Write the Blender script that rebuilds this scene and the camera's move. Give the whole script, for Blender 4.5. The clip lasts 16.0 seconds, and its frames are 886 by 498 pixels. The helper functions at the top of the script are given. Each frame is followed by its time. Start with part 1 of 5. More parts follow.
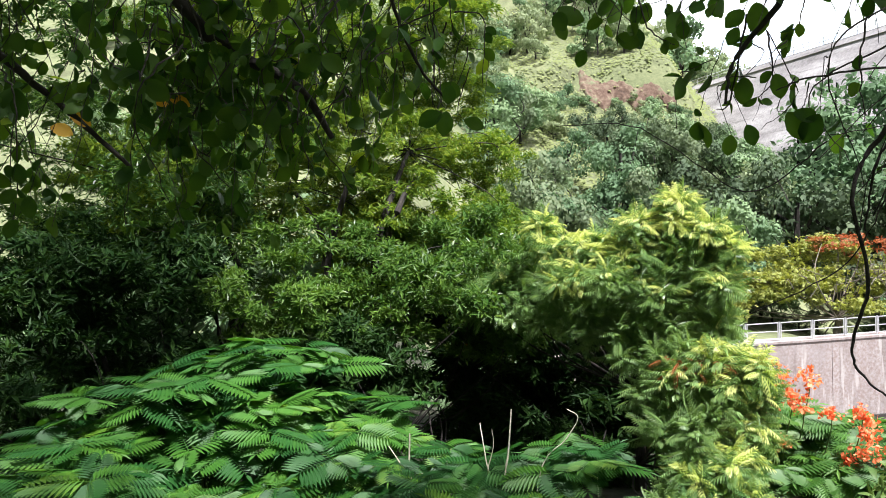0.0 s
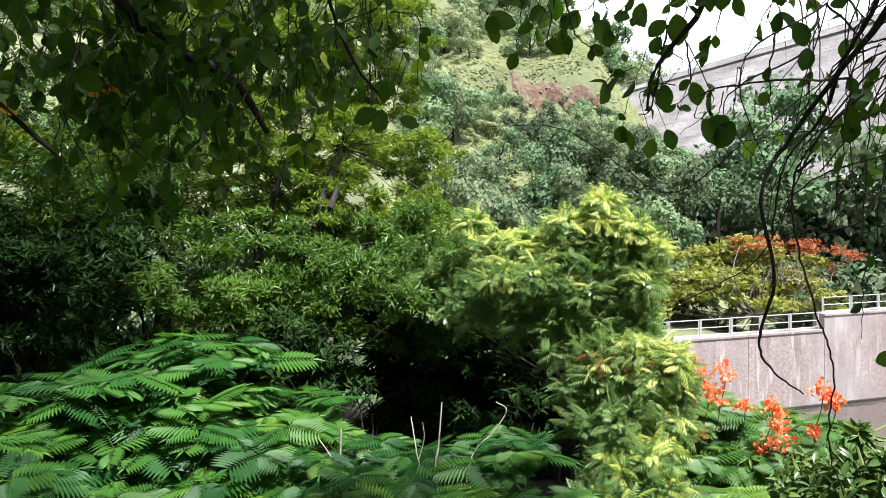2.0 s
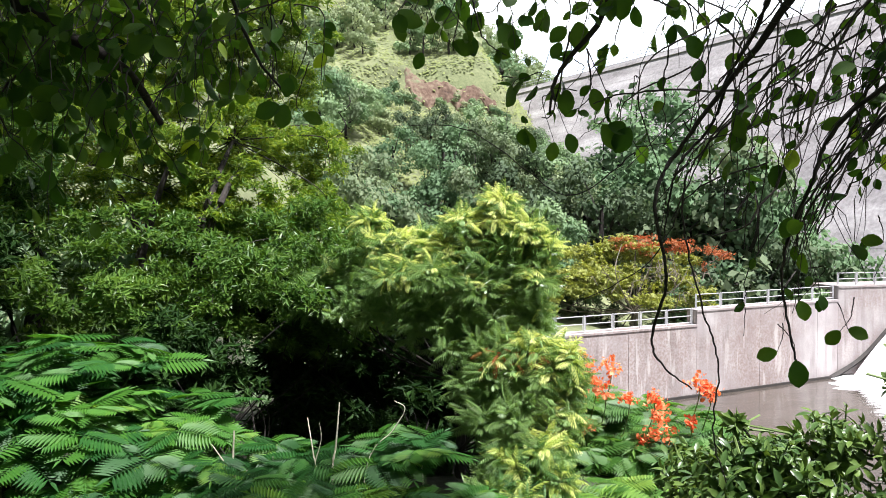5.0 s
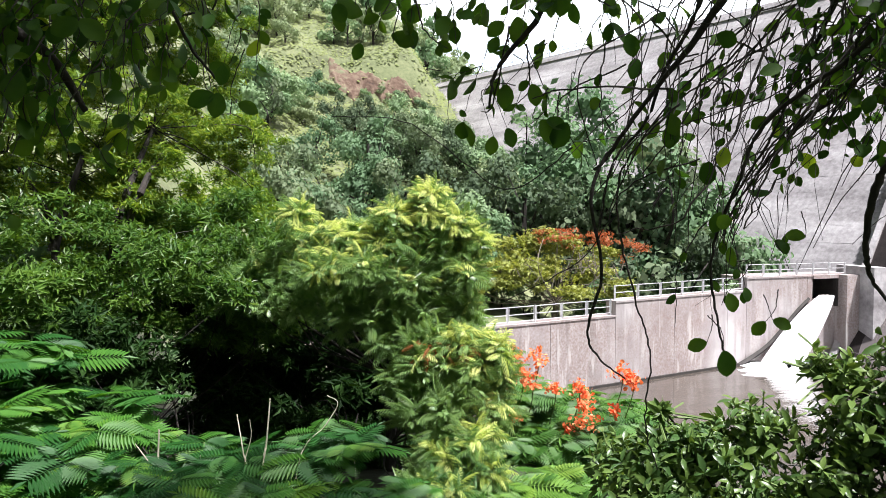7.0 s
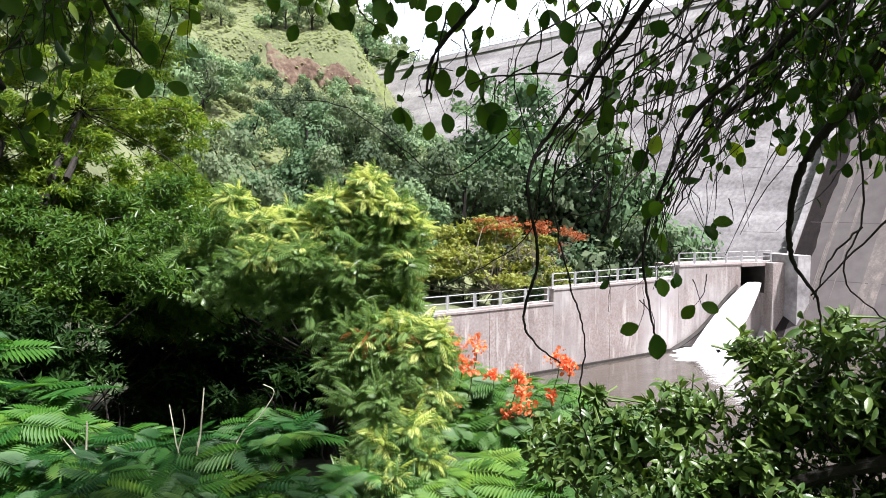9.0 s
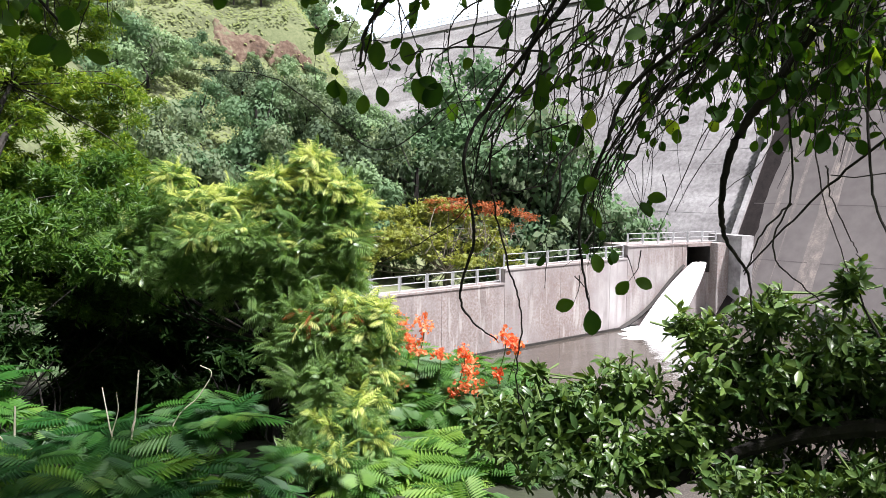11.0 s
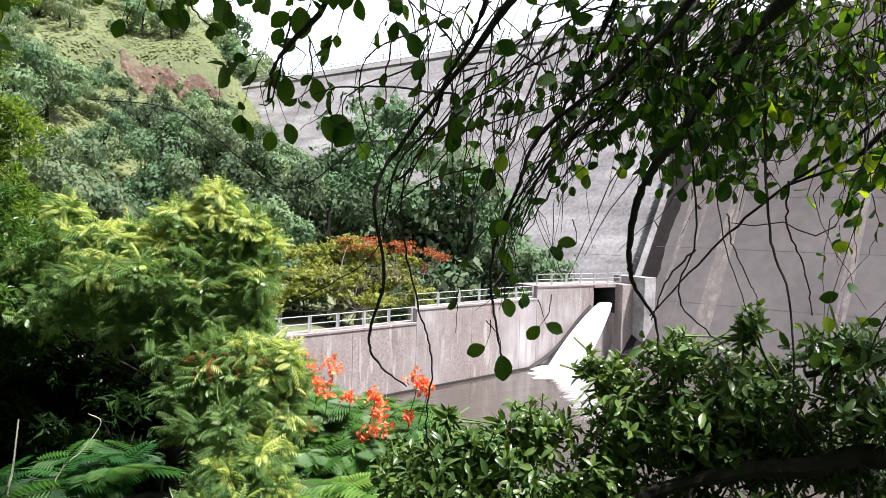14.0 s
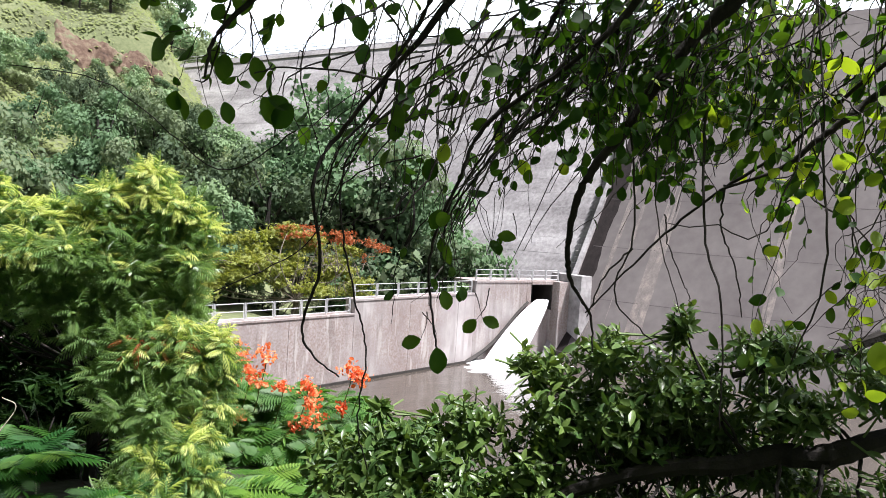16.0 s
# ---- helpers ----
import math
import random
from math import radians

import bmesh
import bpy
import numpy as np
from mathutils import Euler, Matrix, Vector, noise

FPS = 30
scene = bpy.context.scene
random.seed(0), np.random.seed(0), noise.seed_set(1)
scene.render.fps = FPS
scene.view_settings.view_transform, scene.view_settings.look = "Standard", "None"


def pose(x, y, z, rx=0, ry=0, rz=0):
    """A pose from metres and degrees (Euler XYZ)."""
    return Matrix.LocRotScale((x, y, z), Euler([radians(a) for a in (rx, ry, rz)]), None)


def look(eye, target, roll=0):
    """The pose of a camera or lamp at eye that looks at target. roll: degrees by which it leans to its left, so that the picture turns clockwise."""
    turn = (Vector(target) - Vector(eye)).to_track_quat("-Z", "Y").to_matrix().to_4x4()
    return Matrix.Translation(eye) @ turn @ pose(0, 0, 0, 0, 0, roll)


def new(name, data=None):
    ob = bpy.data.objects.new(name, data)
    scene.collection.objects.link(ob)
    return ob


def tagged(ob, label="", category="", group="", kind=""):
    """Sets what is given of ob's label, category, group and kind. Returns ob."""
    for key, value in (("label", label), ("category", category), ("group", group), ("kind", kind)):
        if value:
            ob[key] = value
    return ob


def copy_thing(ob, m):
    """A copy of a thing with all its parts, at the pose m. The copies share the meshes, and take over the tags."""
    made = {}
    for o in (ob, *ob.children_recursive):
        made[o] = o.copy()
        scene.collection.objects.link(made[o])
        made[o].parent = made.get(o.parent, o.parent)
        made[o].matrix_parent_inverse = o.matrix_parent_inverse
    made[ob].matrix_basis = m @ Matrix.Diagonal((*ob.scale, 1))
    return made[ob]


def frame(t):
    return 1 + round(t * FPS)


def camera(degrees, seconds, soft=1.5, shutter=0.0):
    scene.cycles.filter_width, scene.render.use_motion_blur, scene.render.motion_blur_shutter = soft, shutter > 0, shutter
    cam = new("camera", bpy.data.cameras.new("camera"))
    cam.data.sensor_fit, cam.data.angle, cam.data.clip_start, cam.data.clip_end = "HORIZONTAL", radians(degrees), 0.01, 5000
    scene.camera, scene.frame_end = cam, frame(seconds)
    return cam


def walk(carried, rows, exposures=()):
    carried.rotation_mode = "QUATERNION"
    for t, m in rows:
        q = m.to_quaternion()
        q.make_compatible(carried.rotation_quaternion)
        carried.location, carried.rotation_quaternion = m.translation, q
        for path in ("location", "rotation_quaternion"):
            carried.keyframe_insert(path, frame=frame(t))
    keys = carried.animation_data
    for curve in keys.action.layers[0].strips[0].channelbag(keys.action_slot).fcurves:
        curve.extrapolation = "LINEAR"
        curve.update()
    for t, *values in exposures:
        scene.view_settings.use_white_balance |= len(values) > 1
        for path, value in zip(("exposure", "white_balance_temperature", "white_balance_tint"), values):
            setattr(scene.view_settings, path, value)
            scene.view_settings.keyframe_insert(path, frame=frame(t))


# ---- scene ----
cam = camera(60.60, 16.0, soft=0.75)
walk(cam, [
    (0, pose(0.069, 0.010, 1.599, 88.58, 1.84, 1.68)),
    (0.5, pose(0.065, -0.005, 1.598, 88.49, 1.64, 0.57)),
    (1, pose(0.063, -0.021, 1.597, 88.40, 1.46, -0.66)),
    (1.5, pose(0.066, -0.029, 1.597, 88.31, 1.27, -2.04)),
    (2, pose(0.065, -0.037, 1.596, 88.23, 1.12, -3.43)),
    (2.5, pose(0.062, -0.041, 1.597, 88.16, 0.98, -4.80)),
    (3, pose(0.056, -0.039, 1.598, 88.10, 0.84, -6.16)),
    (3.5, pose(0.055, -0.031, 1.601, 88.03, 0.69, -7.44)),
    (4, pose(0.051, -0.027, 1.602, 87.99, 0.56, -8.76)),
    (6.5, pose(0.006, -0.010, 1.602, 87.52, 0.16, -15.92)),
    (7, pose(-0.000, -0.004, 1.605, 87.30, 0.07, -17.29)),
    (7.5, pose(-0.002, -0.002, 1.601, 87.19, 0.05, -18.54)),
    (8, pose(-0.000, 0.000, 1.600, 87.00, 0.00, -19.70)),
    (8.5, pose(0.003, -0.003, 1.599, 86.77, -0.07, -20.78)),
    (9, pose(0.009, -0.001, 1.598, 86.43, -0.23, -21.80)),
    (11.5, pose(0.073, 0.014, 1.584, 84.91, -0.38, -26.22)),
    (12, pose(0.084, 0.024, 1.586, 85.56, -0.29, -27.17)),
    (12.5, pose(0.089, 0.032, 1.587, 86.39, -0.40, -28.22)),
    (13, pose(0.089, 0.038, 1.589, 87.05, -0.59, -29.37)),
    (13.5, pose(0.089, 0.044, 1.588, 87.65, -0.93, -30.63)),
    (14, pose(0.086, 0.046, 1.591, 88.07, -1.43, -31.93)),
    (14.5, pose(0.097, 0.056, 1.589, 88.40, -2.09, -33.20)),
    (15, pose(0.099, 0.059, 1.589, 88.38, -2.80, -34.37)),
    (15.5, pose(0.102, 0.063, 1.587, 88.12, -3.39, -35.44)),
    (16, pose(0.105, 0.065, 1.585, 87.72, -3.75, -36.32)),
], exposures=[(0, 1.32, 6100, 16), (4, 1.27, 6100, 16), (9, 1.15, 6100, 16), (16, 1.05, 6100, 16)])

# ---- world and sun: bright hazy sky, high soft sun from the right ----
SUN_EL, SUN_AZ = radians(66), radians(140)         # high, from the right and a little behind
world = bpy.data.worlds.new("sky")
scene.world = world
world.use_nodes = True
wn = world.node_tree.nodes
sky = wn.new("ShaderNodeTexSky")
sky.sky_type, sky.sun_disc = "NISHITA", False
sky.sun_elevation, sky.sun_rotation = SUN_EL, SUN_AZ
sky.air_density, sky.dust_density, sky.ozone_density = 1.0, 7.0, 1.0
wn["Background"].inputs["Strength"].default_value = 0.051
pale = wn.new("ShaderNodeHueSaturation")           # thin white cloud over the whole sky
pale.inputs["Saturation"].default_value, pale.inputs["Value"].default_value = 0.6, 0.85
world.node_tree.links.new(sky.outputs["Color"], pale.inputs["Color"])
world.node_tree.links.new(pale.outputs["Color"], wn["Background"].inputs["Color"])
sun = new("sun", bpy.data.lights.new("sun", "SUN"))
sun.data.energy, sun.data.angle, sun.data.color = 5.0, radians(3), (1.0, 0.96, 0.9)
sun.matrix_world = look(Vector((math.sin(SUN_AZ) * math.cos(SUN_EL), math.cos(SUN_AZ) * math.cos(SUN_EL), math.sin(SUN_EL))) * 60, (0, 0, 0))

# ---- small tools ----
EYE = 1.6
WATER = -9.6


def at(b, el, d):
    """A place by bearing to the right of ahead, elevation (degrees) and level distance from the standpoint."""
    return Vector((d * math.sin(radians(b)), d * math.cos(radians(b)), EYE + d * math.tan(radians(el))))


def smooth(a, b, v):
    v = np.clip((v - a) / (b - a), 0, 1)
    return v * v * (3 - 2 * v)


def unit(a):
    return a / np.maximum(np.linalg.norm(a, axis=-1, keepdims=True), 1e-9)


class Soup:
    """Collects triangles and quads as arrays and makes one mesh of them."""

    def __init__(self):
        self.v, self.f, self.n = [], [], 0

    def add(self, verts, faces):
        verts, faces = np.asarray(verts, float).reshape(-1, 3), np.asarray(faces, int)
        self.v.append(verts)
        self.f.append(faces + self.n)
        self.n += len(verts)

    def scatter(self, shape, rot, place, size):
        """shape: (verts, tris); rot (k, 3, 3), place (k, 3), size (k,) or (k, 3)."""
        verts, tris = shape
        size = np.asarray(size, float)
        if size.ndim == 1:
            size = size[:, None].repeat(3, 1)
        out = np.einsum("kij,knj->kni", rot, verts[None] * size[:, None, :]) + np.asarray(place)[:, None, :]
        k, n = len(rot), len(verts)
        self.add(out.reshape(-1, 3), (tris[None] + (np.arange(k) * n)[:, None, None]).reshape(-1, tris.shape[1]))

    def mesh(self, name, material, smooth_faces=False):
        me = bpy.data.meshes.new(name)
        v = np.concatenate(self.v) if self.v else np.zeros((0, 3))
        me.vertices.add(len(v))
        me.vertices.foreach_set("co", v.ravel())
        loops, starts, total = [], [], 0
        for f in self.f:
            w = f.shape[1]
            starts.append(total + np.arange(len(f)) * w)
            loops.append(f.ravel())
            total += f.size
        me.loops.add(total)
        me.loops.foreach_set("vertex_index", np.concatenate(loops))
        starts = np.concatenate(starts)
        me.polygons.add(len(starts))
        me.polygons.foreach_set("loop_start", starts)
        me.polygons.foreach_set("use_smooth", np.full(len(starts), smooth_faces))
        me.update(calc_edges=True)
        me.materials.append(material)
        return me


def part(name, data, material, parent=None, label="", smooth_faces=False, kind=""):
    """One mesh object (from a Soup, a bmesh or a mesh) under a thing or a part."""
    if isinstance(data, Soup):
        me = data.mesh(name, material, smooth_faces)
    elif isinstance(data, bmesh.types.BMesh):
        me = bpy.data.meshes.new(name)
        data.to_mesh(me)
        data.free()
        me.materials.append(material)
    else:
        me = data
    ob = new(name, me)
    if parent is not None:
        ob.parent = parent
        ob.matrix_parent_inverse = Matrix.Translation(-parent.location)
    return tagged(ob, label, kind=kind)


def thing(name, base, label, category, group="", kind=""):
    ob = new(name)
    ob.location = base
    ob.empty_display_size = 0.2
    return tagged(ob, label, category, group, kind)


def curve(points, steps=6):
    """Catmull-Rom through the points."""
    p = np.array([list(q) for q in points], float)
    p = np.concatenate([[2 * p[0] - p[1]], p, [2 * p[-1] - p[-2]]])
    out = []
    for i in range(1, len(p) - 2):
        for s in np.arange(steps) / steps:
            a, b, c, d = p[i - 1], p[i], p[i + 1], p[i + 2]
            out.append(0.5 * (2 * b + (c - a) * s + (2 * a - 5 * b + 4 * c - d) * s * s + (3 * b - a - 3 * c + d) * s ** 3))
    out.append(p[-2])
    return np.array(out)


def tube(soup, pts, r0, r1, sides=6, knobs=0.0, rng=None):
    """A tapering round limb along pts."""
    pts = np.asarray(pts, float)
    n = len(pts)
    t = unit(np.gradient(pts, axis=0))
    ref = np.where(np.abs(t[:, 2:3]) > 0.9, [[1.0, 0, 0]], [[0, 0, 1.0]])
    a = unit(np.cross(t, ref))
    b = np.cross(t, a)
    r = r0 + (r1 - r0) * np.linspace(0, 1, n)
    if knobs and rng is not None:
        r = r * (1 + knobs * rng.uniform(-1, 1, n))
    ang = np.arange(sides) / sides * 2 * np.pi
    ring = a[:, None] * np.cos(ang)[None, :, None] + b[:, None] * np.sin(ang)[None, :, None]
    v = (pts[:, None] + ring * r[:, None, None]).reshape(-1, 3)
    i, j = np.meshgrid(np.arange(n - 1), np.arange(sides), indexing="ij")
    k = (j + 1) % sides
    soup.add(v, np.stack([i * sides + j, i * sides + k, (i + 1) * sides + k, (i + 1) * sides + j], -1).reshape(-1, 4))


def orient(dirs, ups):
    """Rotations whose y axis is dirs and whose z axis is as near ups as can be."""
    y = unit(dirs)
    x = unit(np.cross(y, ups))
    return np.stack([x, y, np.cross(x, y)], -1)


def box(soup, lo, hi):
    (x0, y0, z0), (x1, y1, z1) = lo, hi
    v = [(x0, y0, z0), (x1, y0, z0), (x1, y1, z0), (x0, y1, z0), (x0, y0, z1), (x1, y0, z1), (x1, y1, z1), (x0, y1, z1)]
    soup.add(v, [(0, 3, 2, 1), (4, 5, 6, 7), (0, 1, 5, 4), (1, 2, 6, 5), (2, 3, 7, 6), (3, 0, 4, 7)])


# ---- materials ----
def nodes_of(name):
    m = bpy.data.materials.new(name)
    m.use_nodes = True
    return m, m.node_tree.nodes, m.node_tree.links


def ramp(n, l, value, stops):
    r = n.new("ShaderNodeValToRGB")
    while len(r.color_ramp.elements) < len(stops):
        r.color_ramp.elements.new(0.5)
    for e, (p, c) in zip(r.color_ramp.elements, stops):
        e.position, e.color = p, (*c, 1)
    l.new(value, r.inputs[0])
    return r.outputs["Color"]


def leaf_material(name, stops, gloss=0.45, through_light=0.35, tint=(1.25, 1.2, 0.45), each=1.0, spot=1.0, spec=0.4):
    """A leaf: its own shade leaf by leaf, light shining through, waxy gloss."""
    m, n, l = nodes_of(name)
    geo = n.new("ShaderNodeNewGeometry")
    tex = n.new("ShaderNodeTexNoise")
    tex.inputs["Scale"].default_value = 1.1 * spot
    co = n.new("ShaderNodeTexCoord")
    l.new(co.outputs["Object"], tex.inputs["Vector"])
    own = n.new("ShaderNodeObjectInfo")
    plus = n.new("ShaderNodeMath")
    plus.operation = "MULTIPLY_ADD"
    plus.inputs[1].default_value = each
    l.new(geo.outputs["Random Per Island"], plus.inputs[0])
    l.new(own.outputs["Random"], plus.inputs[2])
    wrap = n.new("ShaderNodeMath")
    wrap.operation = "PINGPONG"
    wrap.inputs[1].default_value = 1.0
    l.new(plus.outputs[0], wrap.inputs[0])
    mix = n.new("ShaderNodeMath")
    mix.operation = "MULTIPLY_ADD"
    mix.inputs[1].default_value = 0.55
    l.new(wrap.outputs[0], mix.inputs[0])
    sc = n.new("ShaderNodeMath")
    sc.operation = "MULTIPLY"
    sc.inputs[1].default_value = 0.5
    l.new(tex.outputs["Fac"], sc.inputs[0])
    l.new(sc.outputs[0], mix.inputs[2])
    col = ramp(n, l, mix.outputs[0], stops)
    p = n["Principled BSDF"]
    l.new(col, p.inputs["Base Color"])
    p.inputs["Roughness"].default_value = gloss
    p.inputs["Specular IOR Level"].default_value = spec
    fine = n.new("ShaderNodeTexNoise")
    fine.inputs["Scale"].default_value = 60 * spot
    l.new(co.outputs["Object"], fine.inputs["Vector"])
    bump = n.new("ShaderNodeBump")
    bump.inputs["Strength"].default_value, bump.inputs["Distance"].default_value = 0.25, 0.004
    l.new(fine.outputs["Fac"], bump.inputs["Height"])
    l.new(bump.outputs[0], p.inputs["Normal"])
    tr = n.new("ShaderNodeBsdfTranslucent")
    tc = n.new("ShaderNodeMix")
    tc.data_type, tc.blend_type = "RGBA", "MULTIPLY"
    tc.inputs[0].default_value = 1.0
    tc.inputs[7].default_value = (*tint, 1)
    l.new(col, tc.inputs[6])
    l.new(tc.outputs[2], tr.inputs["Color"])
    ms = n.new("ShaderNodeMixShader")
    ms.inputs[0].default_value = through_light
    l.new(p.outputs[0], ms.inputs[1])
    l.new(tr.outputs[0], ms.inputs[2])
    l.new(ms.outputs[0], n["Material Output"].inputs["Surface"])
    return m


def surface(name, stops, scale, rough=0.85, bump=0.4, depth=0.02, fine=9.0, stretch=(1, 1, 1), detail=6, metal=0.0, spec=0.5):
    """A rough surface with two scales of variation; stretch makes streaks."""
    m, n, l = nodes_of(name)
    co = n.new("ShaderNodeTexCoord")
    mp = n.new("ShaderNodeMapping")
    mp.inputs["Scale"].default_value = stretch
    l.new(co.outputs["Object"], mp.inputs["Vector"])
    a, b = n.new("ShaderNodeTexNoise"), n.new("ShaderNodeTexNoise")
    a.inputs["Scale"].default_value, a.inputs["Detail"].default_value = scale, detail
    b.inputs["Scale"].default_value, b.inputs["Detail"].default_value = scale * fine, 4
    l.new(mp.outputs[0], a.inputs["Vector"])
    l.new(co.outputs["Object"], b.inputs["Vector"])
    mix = n.new("ShaderNodeMix")
    mix.inputs[0].default_value = 0.35
    l.new(a.outputs["Fac"], mix.inputs[2])
    l.new(b.outputs["Fac"], mix.inputs[3])
    p = n["Principled BSDF"]
    l.new(ramp(n, l, mix.outputs[0], stops), p.inputs["Base Color"])
    p.inputs["Roughness"].default_value, p.inputs["Metallic"].default_value = rough, metal
    p.inputs["Specular IOR Level"].default_value = spec
    bm_ = n.new("ShaderNodeBump")
    bm_.inputs["Strength"].default_value, bm_.inputs["Distance"].default_value = bump, depth
    l.new(mix.outputs[0], bm_.inputs["Height"])
    l.new(bm_.outputs[0], p.inputs["Normal"])
    return m


M_GRASS = leaf_material("rough_grass", [(0.15, (0.1, 0.14, 0.05)), (0.5, (0.17, 0.215, 0.08)), (0.9, (0.27, 0.3, 0.13))], 0.8, 0.3, (1.05, 1.05, 0.8), each=0.1, spot=0.25, spec=0.1)
M_ROUND = leaf_material("broad_leaf", [(0.15, (0.012, 0.036, 0.008)), (0.55, (0.028, 0.075, 0.013)), (0.9, (0.08, 0.15, 0.022))], 0.5, 0.42, (1.8, 1.8, 0.45), spec=0.18)
# broad leaf brightened as if backlit; the light is put into its colour
M_BACKLIT = leaf_material("backlit_broad_leaf", [(0.2, (0.14, 0.26, 0.02)), (0.8, (0.3, 0.42, 0.03))], 0.4, 0.5)
M_DRYLEAF = leaf_material("turning_leaf", [(0.2, (0.55, 0.22, 0.02)), (0.8, (0.7, 0.42, 0.04))], 0.5, 0.5)
M_FICUS = leaf_material("glossy_leaf", [(0.15, (0.02, 0.05, 0.016)), (0.55, (0.055, 0.115, 0.03)), (0.9, (0.16, 0.24, 0.055))], 0.34, 0.25, spec=0.4)
M_SMALL = leaf_material("small_leaf", [(0.15, (0.022, 0.065, 0.014)), (0.5, (0.05, 0.125, 0.022)), (0.9, (0.13, 0.23, 0.03))], 0.38, 0.36, spec=0.4)
# darker copy of the small leaf: thicket shade is put into its colour
M_SHADE = leaf_material("shaded_small_leaf", [(0.15, (0.008, 0.026, 0.007)), (0.5, (0.016, 0.046, 0.011)), (0.9, (0.04, 0.09, 0.018))], 0.55, 0.25, spec=0.15)
M_LIGHT = leaf_material("light_small_leaf", [(0.15, (0.05, 0.115, 0.015)), (0.5, (0.11, 0.2, 0.022)), (0.9, (0.27, 0.36, 0.035))], 0.38, 0.45, spec=0.35)
M_NEEM = leaf_material("pinnate_leaf", [(0.15, (0.04, 0.115, 0.035)), (0.5, (0.105, 0.23, 0.07)), (0.9, (0.3, 0.43, 0.17))], 0.34, 0.34, each=0.35, spec=0.45)
M_NEEMTIP = leaf_material("fresh_pinnate_leaf", [(0.15, (0.34, 0.46, 0.1)), (0.5, (0.56, 0.65, 0.19)), (0.9, (0.78, 0.8, 0.4))], 0.4, 0.4, (1.1, 1.1, 0.6), each=0.3)
M_FROND = leaf_material("feathery_frond", [(0.12, (0.01, 0.055, 0.014)), (0.45, (0.024, 0.11, 0.018)), (0.7, (0.065, 0.19, 0.02)), (0.95, (0.24, 0.38, 0.03))], 0.5, 0.35, each=0.12)
M_FRONDPALE = leaf_material("pale_feathery_frond", [(0.12, (0.03, 0.1, 0.02)), (0.45, (0.075, 0.19, 0.03)), (0.7, (0.16, 0.3, 0.045)), (0.95, (0.34, 0.46, 0.08))], 0.5, 0.4, each=0.12)
M_PETAL = leaf_material("red_petal", [(0.2, (0.82, 0.14, 0.05)), (0.55, (0.9, 0.27, 0.11)), (0.9, (0.95, 0.5, 0.26))], 0.5, 0.4, (1.2, 0.9, 0.7))
M_FLAME = leaf_material("orange_petal", [(0.2, (0.34, 0.1, 0.045)), (0.6, (0.46, 0.17, 0.07)), (0.9, (0.5, 0.27, 0.11))], 0.6, 0.4, (1.2, 0.8, 0.6))
M_FLAMELEAF = leaf_material("flame_tree_leaf", [(0.15, (0.13, 0.18, 0.04)), (0.5, (0.28, 0.33, 0.085)), (0.9, (0.48, 0.5, 0.17))], 0.6, 0.4, spot=0.6)
# hill leaf colours are paled and blued to stand in for distance haze
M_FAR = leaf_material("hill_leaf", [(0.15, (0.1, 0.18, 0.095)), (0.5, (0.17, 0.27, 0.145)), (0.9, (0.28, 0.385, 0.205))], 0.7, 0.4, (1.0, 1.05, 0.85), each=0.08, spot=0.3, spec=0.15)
M_FARHAZE = leaf_material("hazed_hill_leaf", [(0.15, (0.18, 0.24, 0.14)), (0.5, (0.25, 0.32, 0.18)), (0.9, (0.35, 0.41, 0.24))], 0.7, 0.4, (1.05, 1.05, 0.8), each=0.08, spot=0.3, spec=0.15)
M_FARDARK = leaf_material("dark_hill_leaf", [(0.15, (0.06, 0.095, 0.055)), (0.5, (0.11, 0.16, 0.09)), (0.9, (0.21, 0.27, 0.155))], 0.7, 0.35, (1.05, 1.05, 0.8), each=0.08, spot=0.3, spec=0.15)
M_BARK = surface("dark_bark", [(0.3, (0.01, 0.0085, 0.0075)), (0.7, (0.035, 0.029, 0.024))], 14, 0.9, 0.8, 0.01, stretch=(1, 1, 0.25))
M_BARKPALE = surface("grey_bark", [(0.3, (0.10, 0.085, 0.065)), (0.7, (0.24, 0.21, 0.17))], 14, 0.9, 0.8, 0.01, stretch=(1, 1, 0.25))
M_TWIG = surface("twig", [(0.3, (0.014, 0.012, 0.01)), (0.7, (0.045, 0.036, 0.028))], 40, 0.8, 0.4, 0.003)
M_STALK = surface("dry_stalk", [(0.3, (0.4, 0.36, 0.27)), (0.7, (0.66, 0.61, 0.49))], 30, 0.8, 0.3, 0.003)
M_STEM = surface("green_stem", [(0.3, (0.07, 0.13, 0.03)), (0.7, (0.14, 0.2, 0.05))], 30, 0.7, 0.3, 0.003)
